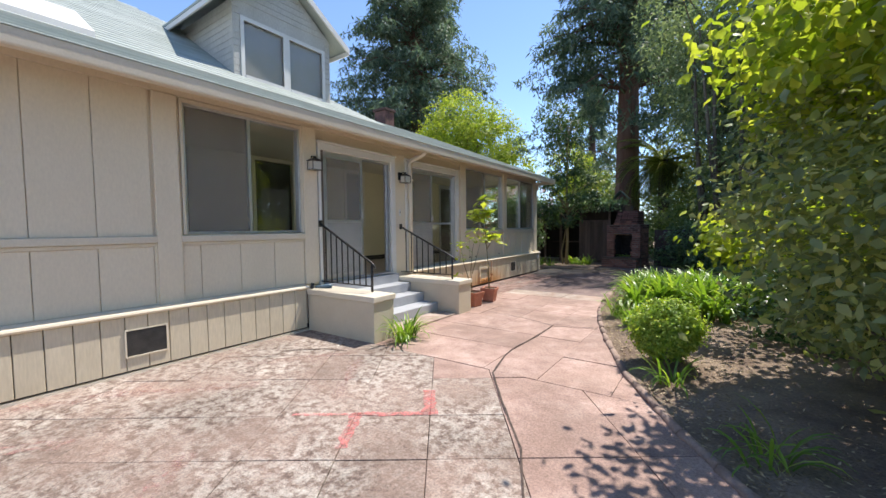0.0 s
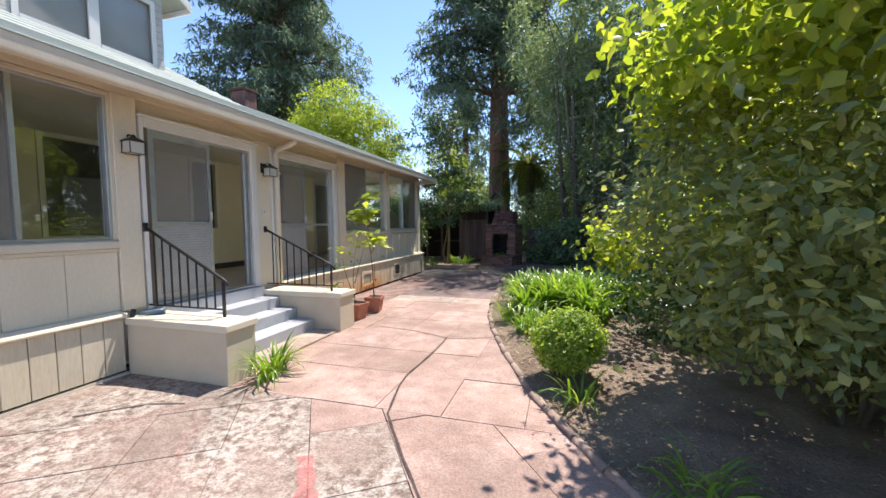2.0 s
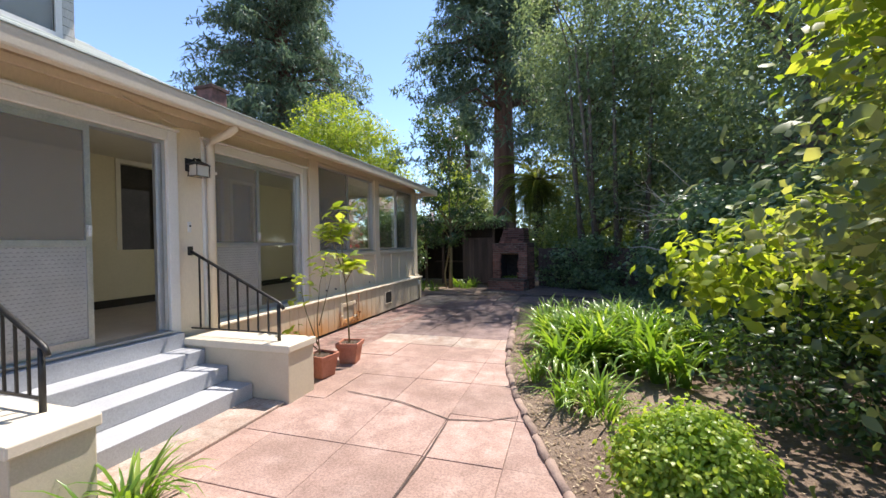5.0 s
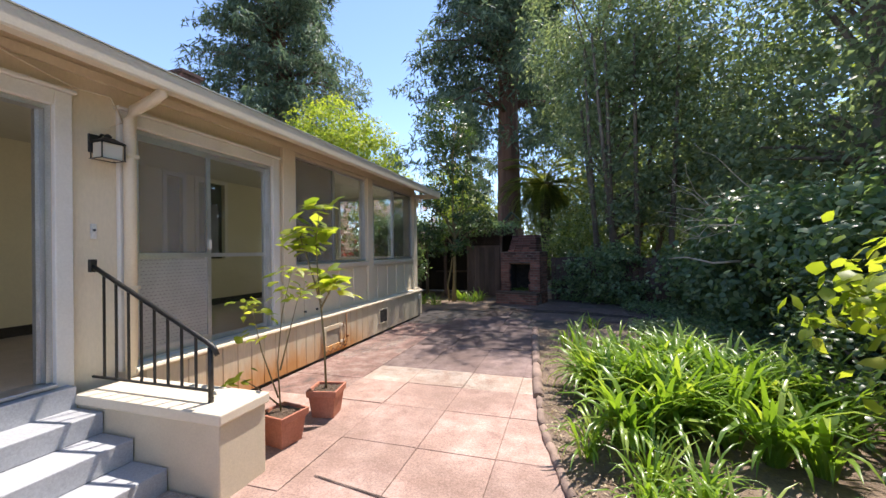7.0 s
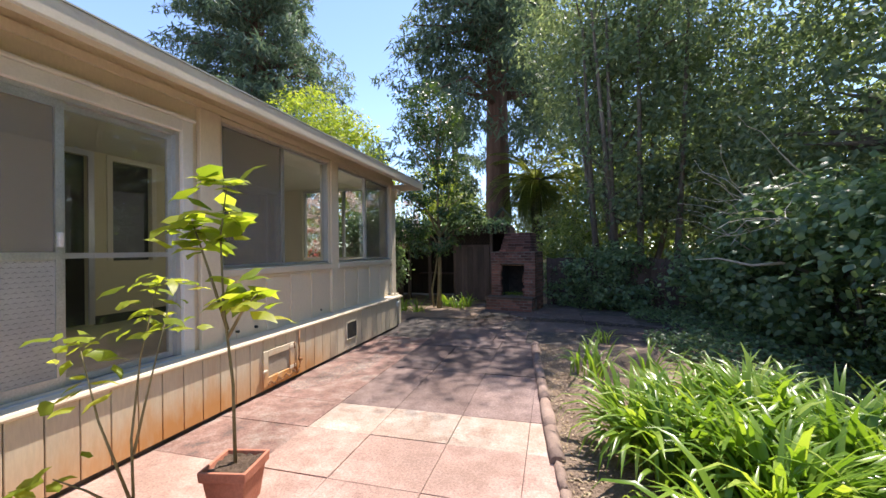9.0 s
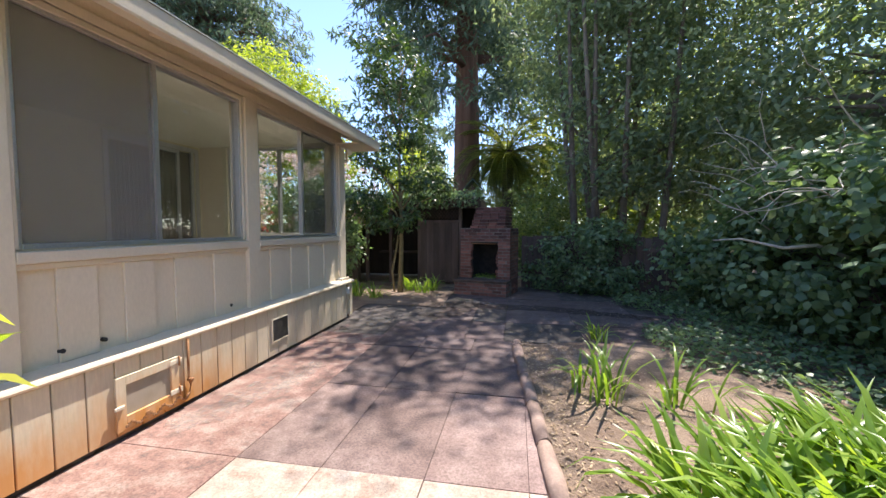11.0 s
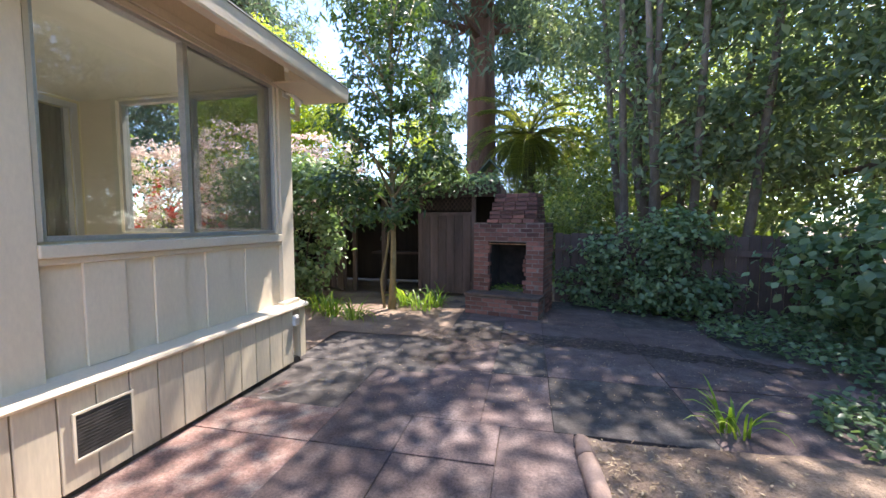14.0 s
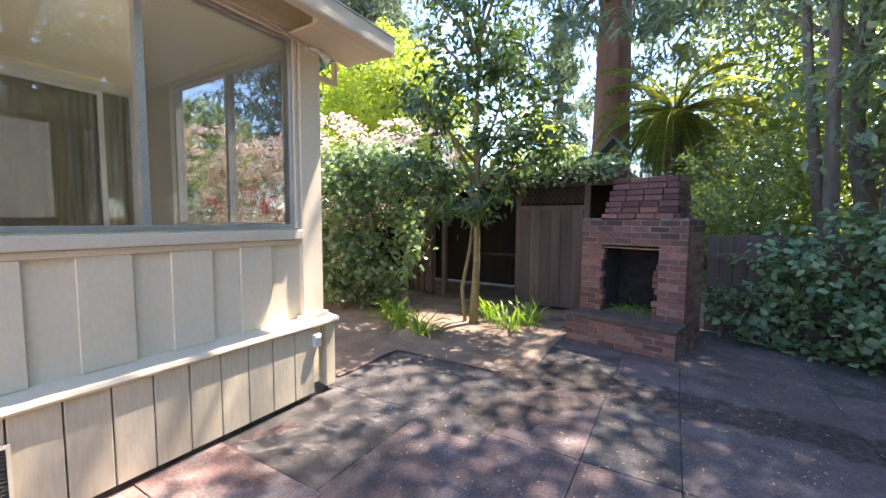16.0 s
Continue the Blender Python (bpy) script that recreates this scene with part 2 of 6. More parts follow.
SOIL = surf("potting_soil", (0.07, 0.045, 0.03), (0.16, 0.11, 0.075), 14, 90, 1.0, bump=0.9, dist=0.02)
PINK = concrete("pink_concrete", [(0.3, (0.30, 0.19, 0.155)), (0.5, (0.45, 0.31, 0.26)), (0.7, (0.56, 0.42, 0.36))], 4.2, 0.42, 0.14, 0.6, (0.34, 0.225, 0.18))
OLD = concrete("old_mottled_concrete", [(0.38, (0.14, 0.095, 0.075)), (0.46, (0.27, 0.205, 0.17)), (0.52, (0.43, 0.37, 0.32)), (0.64, (0.55, 0.50, 0.44))], 12.0, 0.55, 0.1, 0.7, (0.33, 0.235, 0.19))
PALE = concrete("pale_concrete", [(0.34, (0.33, 0.215, 0.16)), (0.5, (0.46, 0.385, 0.32)), (0.7, (0.56, 0.50, 0.44))], 5.0, 0.4, 0.14, 0.6, (0.40, 0.28, 0.22))
# darker slabs for the back: part of the tree shade is in this colour
DARK = concrete("shade_dark_concrete", [(0.32, (0.085, 0.058, 0.055)), (0.5, (0.15, 0.113, 0.106)), (0.7, (0.24, 0.195, 0.182))], 4.6, 0.55, 0.2, 0.7, (0.12, 0.08, 0.073))
MID_PINK = concrete("mid_pink_concrete", [(0.32, (0.16, 0.108, 0.098)), (0.5, (0.27, 0.195, 0.175)), (0.7, (0.38, 0.295, 0.265))], 4.4, 0.5, 0.16, 0.7, (0.22, 0.15, 0.13))
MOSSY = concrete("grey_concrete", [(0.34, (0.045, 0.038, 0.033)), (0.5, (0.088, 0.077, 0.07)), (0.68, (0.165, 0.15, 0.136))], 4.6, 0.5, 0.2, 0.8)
REDDISH = concrete("red_stained_concrete", [(0.34, (0.14, 0.11, 0.095)), (0.47, (0.29, 0.17, 0.14)), (0.56, (0.36, 0.255, 0.215)), (0.68, (0.42, 0.37, 0.32))], 3.4, 0.5, 0.12, 0.7)
JOINT = surf("joint_dirt", (0.14, 0.095, 0.078), (0.25, 0.18, 0.15), 9, 120, 1.0, bump=0.8)
CRACK = surf("crack_dirt", (0.05, 0.035, 0.03), (0.12, 0.085, 0.07), 20, 120, 1.0, bump=0.8)
EARTH = surf("dry_earth", (0.17, 0.115, 0.082), (0.34, 0.255, 0.185), 1.8, 45, 1.0, bump=1.0, dist=0.03, amp=0.35)
REDPAINT = worn_paint("red_paint", (0.60, 0.20, 0.185), 0.46)
REDFAINT = worn_paint("faded_red_paint", (0.48, 0.20, 0.18), 0.58)
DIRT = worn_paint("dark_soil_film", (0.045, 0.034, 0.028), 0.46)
LICHEN = worn_paint("pale_lichen", (0.27, 0.25, 0.22), 0.55)
EDGING = surf("edging_stone", (0.22, 0.15, 0.12), (0.36, 0.26, 0.21), 5, 60, 0.9, bump=0.7, dist=0.01, per=0.2)
BRICK = surf("red_brick", (0.11, 0.05, 0.04), (0.28, 0.128, 0.096), 5, 70, 0.9, bump=0.7, per=0.5, amp=0.35)
SOOTBRICK = surf("sooty_brick", (0.06, 0.036, 0.032), (0.15, 0.075, 0.064), 7, 70, 0.95, bump=0.7, per=0.5)
HEARTH = surf("mossy_hearth_brick", (0.055, 0.043, 0.034), (0.13, 0.085, 0.066), 7, 60, 0.95, bump=0.9)
MORTAR = surf("mortar", (0.12, 0.098, 0.086), (0.23, 0.195, 0.17), 8, 70, 1.0, bump=0.6)
SOOT = surf("sooty_lining", (0.012, 0.011, 0.010), (0.035, 0.03, 0.027), 8, 60, 1.0, bump=0.5)
OLDWOOD = surf("weathered_dark_wood", (0.075, 0.052, 0.042), (0.15, 0.105, 0.085), 4, 60, 0.9, bump=0.5, stretch=(1, 1, 0.12), per=0.3)
REDWOOD_BARK = surf("redwood_bark", (0.10, 0.052, 0.036), (0.21, 0.12, 0.085), 3, 16, 1.0, bump=1.0, stretch=(1, 1, 0.07), dist=0.09)
BARK = surf("grey_brown_bark", (0.10, 0.075, 0.055), (0.20, 0.16, 0.12), 6, 50, 1.0, bump=0.8, stretch=(1, 1, 0.3), dist=0.02)
PALE_BARK = surf("pale_dead_bark", (0.42, 0.38, 0.32), (0.58, 0.54, 0.47), 6, 50, 0.9, bump=0.5)
GREENSTEM = surf("green_brown_stem", (0.16, 0.13, 0.06), (0.25, 0.20, 0.10), 9, 60, 0.8, bump=0.3)
DARK_LEAF = leaf_mat("dark_glossy_leaf", (0.03, 0.062, 0.024), (0.055, 0.105, 0.038), (0.11, 0.17, 0.06), 0.35, 0.35)
CAMELLIA_LEAF = leaf_mat("camellia_leaf", (0.14, 0.185, 0.085), (0.245, 0.295, 0.13), (0.42, 0.43, 0.17), 0.55, 0.42, (1.4, 1.35, 0.6))
MID_LEAF = leaf_mat("mid_green_leaf", (0.09, 0.14, 0.055), (0.155, 0.22, 0.085), (0.27, 0.32, 0.12), 0.5, 0.34)
BAY_LEAF = leaf_mat("bay_leaf", (0.115, 0.165, 0.10), (0.19, 0.255, 0.15), (0.31, 0.36, 0.21), 0.54, 0.5, (1.25, 1.25, 0.75))
LIME_LEAF = leaf_mat("yellow_green_leaf", (0.17, 0.25, 0.035), (0.28, 0.36, 0.05), (0.42, 0.46, 0.10), 0.62)
CONIFER = leaf_mat("conifer_needles", (0.07, 0.11, 0.075), (0.125, 0.18, 0.115), (0.21, 0.26, 0.165), 0.45, 0.6, (1.0, 1.1, 0.8))
IVY = leaf_mat("ivy_leaf", (0.095, 0.165, 0.095), (0.165, 0.255, 0.135), (0.27, 0.36, 0.19), 0.45, 0.36, (1.3, 1.35, 0.65))
BLADE = leaf_mat("strap_leaf", (0.11, 0.21, 0.03), (0.20, 0.33, 0.05), (0.38, 0.48, 0.11), 0.45, 0.3)
BOX_LEAF = leaf_mat("box_leaf", (0.16, 0.26, 0.035), (0.28, 0.40, 0.06), (0.46, 0.53, 0.12), 0.55, 0.4)
RHODO_LEAF = leaf_mat("rhododendron_leaf", (0.14, 0.20, 0.06), (0.24, 0.31, 0.10), (0.40, 0.44, 0.18), 0.5, 0.4)
PALM = leaf_mat("palm_frond", (0.10, 0.14, 0.05), (0.20, 0.24, 0.08), (0.40, 0.41, 0.15), 0.5, 0.4)
BLOOM = leaf_mat("pink_blossom", (0.66, 0.44, 0.40), (0.76, 0.64, 0.58), (0.80, 0.74, 0.67), 0.4, 0.6, (1.1, 1.0, 0.95))
RED_BLOOM = leaf_mat("red_blossom", (0.50, 0.05, 0.05), (0.64, 0.12, 0.10), (0.70, 0.25, 0.20), 0.4, 0.6, (1.1, 0.9, 0.8))
LITTER = leaf_mat("leaf_litter", (0.14, 0.09, 0.05), (0.32, 0.23, 0.14), (0.52, 0.42, 0.28), 0.1, 0.8)
LANTERN_GLASS = pane_mat("lantern_glass", (0.9, 0.92, 0.9), 1.45, 0.8, (0.74, 0.71, 0.62))
PLASTIC = surf("white_plastic", (0.62, 0.61, 0.58), (0.70, 0.69, 0.66), 8, 60, 0.4, bump=0.03)
DARKWOOD = surf("dark_jamb_wood", (0.11, 0.085, 0.065), (0.19, 0.15, 0.12), 5, 60, 0.8, bump=0.3, stretch=(1, 1, 0.2))
# near-black copy of the shed wood: the shade inside is put into its colour
SHADEWOOD = surf("shade_dark_shed_boards", (0.022, 0.017, 0.014), (0.05, 0.038, 0.03), 4, 60, 0.9, bump=0.5, stretch=(1, 1, 0.12))
BLUE = surf("grey_blue_plastic", (0.07, 0.12, 0.16), (0.11, 0.17, 0.22), 12, 60, 0.4, bump=0.05)
BLACK = surf("black_rubber", (0.015, 0.015, 0.015), (0.03, 0.03, 0.03), 12, 60, 0.6, bump=0.1)
GREEN_ROOF = surf("green_painted_tin", (0.02, 0.05, 0.035), (0.035, 0.075, 0.05), 10, 60, 0.5, bump=0.1)

# ---- mesh helpers ----


def bm_box(bm, x0, x1, y0, y1, z0, z1):
    vs = [bm.verts.new((x, y, z)) for x in (x0, x1) for y in (y0, y1) for z in (z0, z1)]
    for f in ((0, 1, 3, 2), (4, 6, 7, 5), (0, 4, 5, 1), (2, 3, 7, 6), (0, 2, 6, 4), (1, 5, 7, 3)):
        bm.faces.new([vs[i] for i in f])
    return vs


def boxes(*dims):
    bm = bmesh.new()
    for d in dims:
        bm_box(bm, *d)
    return bm


def soft(bm, r=0.006, seg=2):
    bmesh.ops.bevel(bm, geom=bm.edges[:], offset=r, segments=seg, affect="EDGES", profile=0.5)
    return bm


def prism(pts, z0, z1):
    """An upright prism over a flat outline."""
    bm = bmesh.new()
    lo = [bm.verts.new((x, y, z0)) for x, y in pts]
    hi = [bm.verts.new((x, y, z1)) for x, y in pts]
    bm.faces.new(hi)
    bm.faces.new(lo[::-1])
    n = len(pts)
    for i in range(n):
        bm.faces.new((lo[i], lo[(i + 1) % n], hi[(i + 1) % n], hi[i]))
    return bm


def extrude_y(profile, y0, y1):
    """A profile in x and z drawn out along y."""
    bm = bmesh.new()
    a = [bm.verts.new((x, y0, z)) for x, z in profile]
    b = [bm.verts.new((x, y1, z)) for x, z in profile]
    n = len(profile)
    for i in range(n):
        bm.faces.new((a[i], a[(i + 1) % n], b[(i + 1) % n], b[i]))
    bm.faces.new(a[::-1])
    bm.faces.new(b)
    return bm


def tube(bm, pts, radii, seg=8):
    """A tapered round limb through points."""
    rings = []
    pts = [Vector(p) for p in pts]
    for i, p in enumerate(pts):
        d = (pts[min(i + 1, len(pts) - 1)] - pts[max(i - 1, 0)]).normalized()
        side = d.orthogonal().normalized() if abs(d.z) > 0.9 else d.cross(Vector((0, 0, 1))).normalized()
        if abs(d.z) > 0.9:
            side = Vector((1, 0, 0)) - d * d.x
            side.normalize()
        up = side.cross(d)
        r = radii[i] if isinstance(radii, (list, tuple)) else radii
        rings.append([bm.verts.new(p + (side * math.cos(a) + up * math.sin(a)) * r) for a in (2 * math.pi * k / seg for k in range(seg))])
    for a, b in zip(rings, rings[1:]):
        for k in range(seg):
            f = bm.faces.new((a[k], a[(k + 1) % seg], b[(k + 1) % seg], b[k]))
            f.smooth = True
    bm.faces.new(rings[0][::-1])
    bm.faces.new(rings[-1])
    return bm


def obj(name, bm, material, fix=True):
    if fix:
        bmesh.ops.recalc_face_normals(bm, faces=bm.faces[:])
    me = bpy.data.meshes.new(name)
    bm.to_mesh(me)
    bm.free()
    me.materials.append(material)
    return new(name, me)


def part(name, bm, material, parent, label=""):
    ob = obj(name, bm, material)
    ob.parent = parent
    return tagged(ob, label)


def thing(name, label, category, group="", at=(0, 0, 0)):
    ob = new(name)
    ob.location = at
    ob.empty_display_size = 0.1
    return tagged(ob, label, category, group)


def structure(name, bm, material, label="", category="structure"):
    return tagged(obj(name, bm, material), label, category, "", "structure")


rng = np.random.default_rng(7)


def leaf_cloud(name, centres, normals, length, width, material, parent=None, droop=0.25, jitter=0.7, curl=0.12):
    """Many folded leaves: each has a midrib, two halves and a pointed tip."""
    n = len(centres)
    c = np.asarray(centres, float)
    nm = np.asarray(normals, float) + rng.normal(0, jitter, (n, 3))
    nm /= np.linalg.norm(nm, axis=1)[:, None] + 1e-9
    d = rng.normal(0, 1, (n, 3))
    d[:, 2] -= droop * 2
    d -= nm * np.sum(d * nm, axis=1)[:, None]
    d /= np.linalg.norm(d, axis=1)[:, None] + 1e-9
    s = np.cross(d, nm)
    L = (length * rng.uniform(0.6, 1.25, n))[:, None]
    W = (width * rng.uniform(0.7, 1.2, n))[:, None] * 0.5
    up = nm * L * curl
    v = np.stack([c, c + d * L * 0.35 + s * W - up * 0.3, c + d * L * 0.72 + s * W * 0.6, c + d * L - up * 1.2, c + d * L * 0.72 - s * W * 0.6, c + d * L * 0.35 - s * W - up * 0.3, c + d * L * 0.5 + up * 0.5], 1)
    base = np.arange(n)[:, None] * 7
    tri = np.array([[0, 1, 6], [1, 2, 6], [2, 3, 6], [3, 4, 6], [4, 5, 6], [5, 0, 6]])
    if n > 25000:
        v = v[:, [0, 1, 3, 5]]
        base = np.arange(n)[:, None] * 4
        tri = np.array([[0, 1, 2], [0, 2, 3]])
    faces = (base[:, :, None] + tri[None]).reshape(-1, 3)
    verts = v.reshape(-1, 3)
    me = bpy.data.meshes.new(name)
    me.vertices.add(len(verts))
    me.vertices.foreach_set("co", verts.astype(np.float32).ravel())
    me.loops.add(faces.size)
    me.loops.foreach_set("vertex_index", faces.astype(np.int32).ravel())
    me.polygons.add(len(faces))
    me.polygons.foreach_set("loop_start", np.arange(0, faces.size, 3, dtype=np.int32))
    me.update(calc_edges=True)
    me.materials.append(material)
    ob = new(name, me)
    if parent:
        ob.parent = parent
    return ob


def clumps(blobs, count, per, size, shell=0.55):
    """Leaf places in clumps that sit in the outer shell of rounded masses (centre, radii), with gaps between them."""
    vol = np.array([r[0] * r[1] * r[2] for _, r in blobs]) ** (2 / 3)
    pick = rng.choice(len(blobs), count, p=vol / vol.sum())
    u = rng.normal(0, 1, (count, 3))
    u /= np.linalg.norm(u, axis=1)[:, None]
    rad = shell + (1.05 - shell) * rng.random(count) ** 0.6
    cen = np.array([b[0] for b in blobs], float)[pick] + u * np.array([b[1] for b in blobs], float)[pick] * rad[:, None]
    sz = size * rng.uniform(0.55, 1.35, count)
    off = rng.normal(0, 0.5, (count, per, 3)) * sz[:, None, None] * np.array([1, 1, 0.6])
    pts = (cen[:, None, :] + off).reshape(-1, 3)
    nrm = off / (np.linalg.norm(off, axis=2)[:, :, None] + 1e-6) * 0.6 + u[:, None, :] * 0.5 + np.array([0, 0, 0.8])
    return pts, nrm.reshape(-1, 3), cen


def limbs(bm, foot, top, r0, targets, bark, parent, r1=0.03, seg=8, start=0.25, wob=0.12):
    """A trunk from foot to top, and limbs that leave it for the targets."""
    foot, top = Vector(foot), Vector(top)
    h = (top - foot).length
    pts = [foot.lerp(top, k / 6) + Vector((random.uniform(-1, 1), random.uniform(-1, 1), 0)) * wob * (0 if k == 0 else 1) for k in range(7)]
    tube(bm, pts, [r0 * (1 - 0.85 * k / 6) * (1.25 if k == 0 else 1) for k in range(7)], seg)
    for t in targets:
        t = Vector(t)
        f = min(0.95, max(start, (t.z - foot.z) / h * random.uniform(0.6, 0.85)))
        i = min(5, int(f * 6))
        a = pts[i].lerp(pts[i + 1], f * 6 - i)
        mid = a.lerp(t, 0.5) + Vector((random.uniform(-0.1, 0.1), random.uniform(-0.1, 0.1), 0.08)) * (t - a).length
        rr = max(r1, r0 * (1 - 0.85 * f) * 0.5)
        part("limb", tube(bmesh.new(), [a, mid, t], [rr, rr * 0.65, r1 * 0.4], max(5, seg - 2)), bark, parent)
    return bm


def tree(name, label, foot, top, r0, blobs, count, per, size, length, width, bark, leaf, limb_n=14, droop=0.25, shell=0.5, category="tree", wob=0.12, start=0.25):
    ob = thing(name, label, category, "", foot)
    pts, nrm, cen = clumps(blobs, count, per, size, shell)
    f = Vector(foot)
    tg = [Vector(c) - f for c in cen[rng.choice(len(cen), min(limb_n, len(cen)), replace=False)]]
    part("trunk", limbs(bmesh.new(), (0, 0, -0.1), Vector(top) - f, r0, tg, bark, ob, wob=wob, start=start), bark, ob)
    leaf_cloud("crown", pts - np.array(foot), nrm, length, width, leaf, ob, droop)
    return ob


def blades(name, rows, material, parent=None, seg=5):
    """Arching strap leaves: (x, y, z, heading, length, width, rise) each."""
    vs, fs = [], []
    for x, y, z, head, ln, w, rise in rows:
        dx, dy = math.cos(head), math.sin(head)
        sx, sy = -dy, dx
        b = len(vs)
        ang, px, pz = rise, 0.0, 0.0
        step = ln / seg
        bend = random.uniform(0.2, 0.5) + (0.25 if rise < 1.2 else 0)
        for k in range(seg + 1):
            hw = w * 0.5 * (0.7 + 0.6 * math.sin(min(1, k / seg * 1.3) * math.pi * 0.5)) * (1 - (k / seg) ** 3)
            cx, cy = x + dx * px, y + dy * px
            vs.append((cx + sx * hw, cy + sy * hw, z + pz + hw * 0.35))
            vs.append((cx, cy, z + pz))
            vs.append((cx - sx * hw, cy - sy * hw, z + pz + hw * 0.35))
            px += math.cos(ang) * step
            pz += math.sin(ang) * step
            ang -= bend * (0.5 + k / seg)
        for k in range(seg):
            a = b + 3 * k
            fs.append((a, a + 1, a + 4, a + 3))
            fs.append((a + 1, a + 2, a + 5, a + 4))
    me = bpy.data.meshes.new(name)
    me.from_pydata(vs, [], fs)
    me.polygons.foreach_set("use_smooth", [True] * len(fs))
    me.materials.append(material)
    ob = new(name, me)
    if parent:
        ob.parent = parent
    return ob

# ---- ground ----
bm = bmesh.new()
S = 900
for a, b in (((-S, -S), (S, S)),):
    vs = [bm.verts.new(p) for p in ((a[0], a[1], -0.06), (b[0], a[1], -0.06), (b[0], b[1], -0.06), (a[0], b[1], -0.06))]
    bm.faces.new(vs)
structure("ground", bm, EARTH, "dry brown earth round the garden", "ground")

# edge of the path, from the open court to the back
KERB = [(6.6, -5.6), (5.30, -3.2), (4.79, -2.4), (4.27, -1.41), (3.86, -0.3), (3.60, 0.5), (3.44, 1.1), (3.32, 1.64), (3.2, 2.7), (3.1, 3.88), (2.99, 5.1), (2.93, 6.05)]


def kerb_x(y):
    for (xa, ya), (xb, yb) in zip(KERB, KERB[1:]):
        if ya <= y <= yb:
            return xa + (xb - xa) * (y - ya) / (yb - ya)
    return KERB[0][0] if y < KERB[0][1] else KERB[-1][0]


def bed_z(x, y):
    d = x - kerb_x(y)
    h = min(0.10, 0.03 + 0.05 * max(0, d)) if y < 6.1 else 0.0
    return h + 0.035 * noise.noise((x * 1.7, y * 1.7, 0)) * min(1, max(0, d) * 3) + 0.012 * noise.noise((x * 9, y * 9, 4)) - 0.02


bm = bmesh.new()
NX, NY = 60, 120
grid = []
for j in range(NY + 1):
    y = -7.0 + j * 13.1 / NY
    row = []
    for i in range(NX + 1):
        x = kerb_x(y) + 0.05 + (i / NX) ** 1.4 * 7
        row.append(bm.verts.new((x, y, bed_z(x, y))))
    grid.append(row)
for j in range(NY):
    for i in range(NX):
        bm.faces.new((grid[j][i], grid[j][i + 1], grid[j + 1][i + 1], grid[j + 1][i])).smooth = True
structure("planting_bed", bm, EARTH, "dry earth planting bed strewn with fallen leaves", "ground")
structure("pavement_bed", boxes((-0.2, 7.2, -9.5, 6.1, -0.055, -0.028), (-0.2, 6.3, 6.1, 11.2, -0.055, -0.028)), JOINT, "dirt filled joints below the paving", "pavement")

# ---- house: walls ----
T = -0.12
OPEN = [(-3.58, -2.05, 1.43, 2.93), (-1.64, -0.12, 0.66, 2.69), (0.42, 2.10, 0.66, 2.69), (2.55, 4.53, 1.43, 2.93), (4.80, 6.82, 1.43, 2.93)]
W_TOP = 3.06
dims = []
ys = -9.0
for a, b, z0, z1 in OPEN:
    dims.append((T, 0, ys, a, 0, W_TOP))
    dims.append((T, 0, a, b, z1, W_TOP))
    dims.append((T, 0, a, b, 0, z0))
    ys = b
dims.append((T, 0, ys, 7.05, 0, W_TOP))
wall_front = structure("wall_front", boxes(*dims), TAN, "tan painted board wall of the porch", "wall")
wall_end = structure("wall_end", boxes((-9, -2.12, 6.93, 7.05, 0, W_TOP), (-2.12, -0.23, 6.93, 7.05, 0, 1.43), (-2.12, -0.23, 6.93, 7.05, 2.95, W_TOP), (-0.23, T, 6.93, 7.05, 0, W_TOP)), TAN, "tan painted end wall of the porch", "wall")
wall_back = structure("wall_back", boxes((-9.12, -9, -9, 7.05, 0, W_TOP), (-9, T, -9.12, -9, 0, W_TOP)), TAN, "plain back walls of the house", "wall")
structure("room_floor", boxes((-9, T, -9, 6.93, 0.0, 0.64)), ROOM_FLOOR, "worn brown floor of the sun porch", "floor")
structure("room_ceiling", boxes((-9, T, -9, 6.93, 2.98, 3.04)), ROOM_CEIL, "cream painted porch ceiling", "ceiling")
# inner wall of the porch with its dark windows and doors
INNER = [(-6.5, -5.4, 1.5, 2.9), (-3.3, -2.6, 1.5, 2.9), (-1.2, -0.35, 1.44, 2.9), (1.18, 1.74, 1.53, 2.9), (2.78, 3.06, 0.66, 2.9), (3.36, 3.92, 1.5, 2.9), (5.3, 6.82, 0.66, 2.87)]
dims, ys = [], -9.0
for a, b, z0, z1 in INNER:
    dims += [(-2.8, -2.68, ys, a, 0.64, 2.98), (-2.8, -2.68, a, b, z1, 2.98)]
    if z0 > 0.7:
        dims.append((-2.8, -2.68, a, b, 0.64, z0))
    ys = b
dims.append((-2.8, -2.68, ys, 6.93, 0.64, 2.98))
wall_inner = structure("wall_inner", boxes(*dims), ROOM, "pale yellow inner wall of the porch", "wall")
structure("wall_room_front", boxes((T - 0.02, T - 0.002, -9, -3.6, 0.64, 2.98), (T - 0.02, T - 0.002, -3.6, -2.03, 0.64, 1.42), (T - 0.02, T - 0.002, 2.5, 6.9, 0.64, 1.42)), ROOM, "pale yellow inner lining under the windows", "wall")
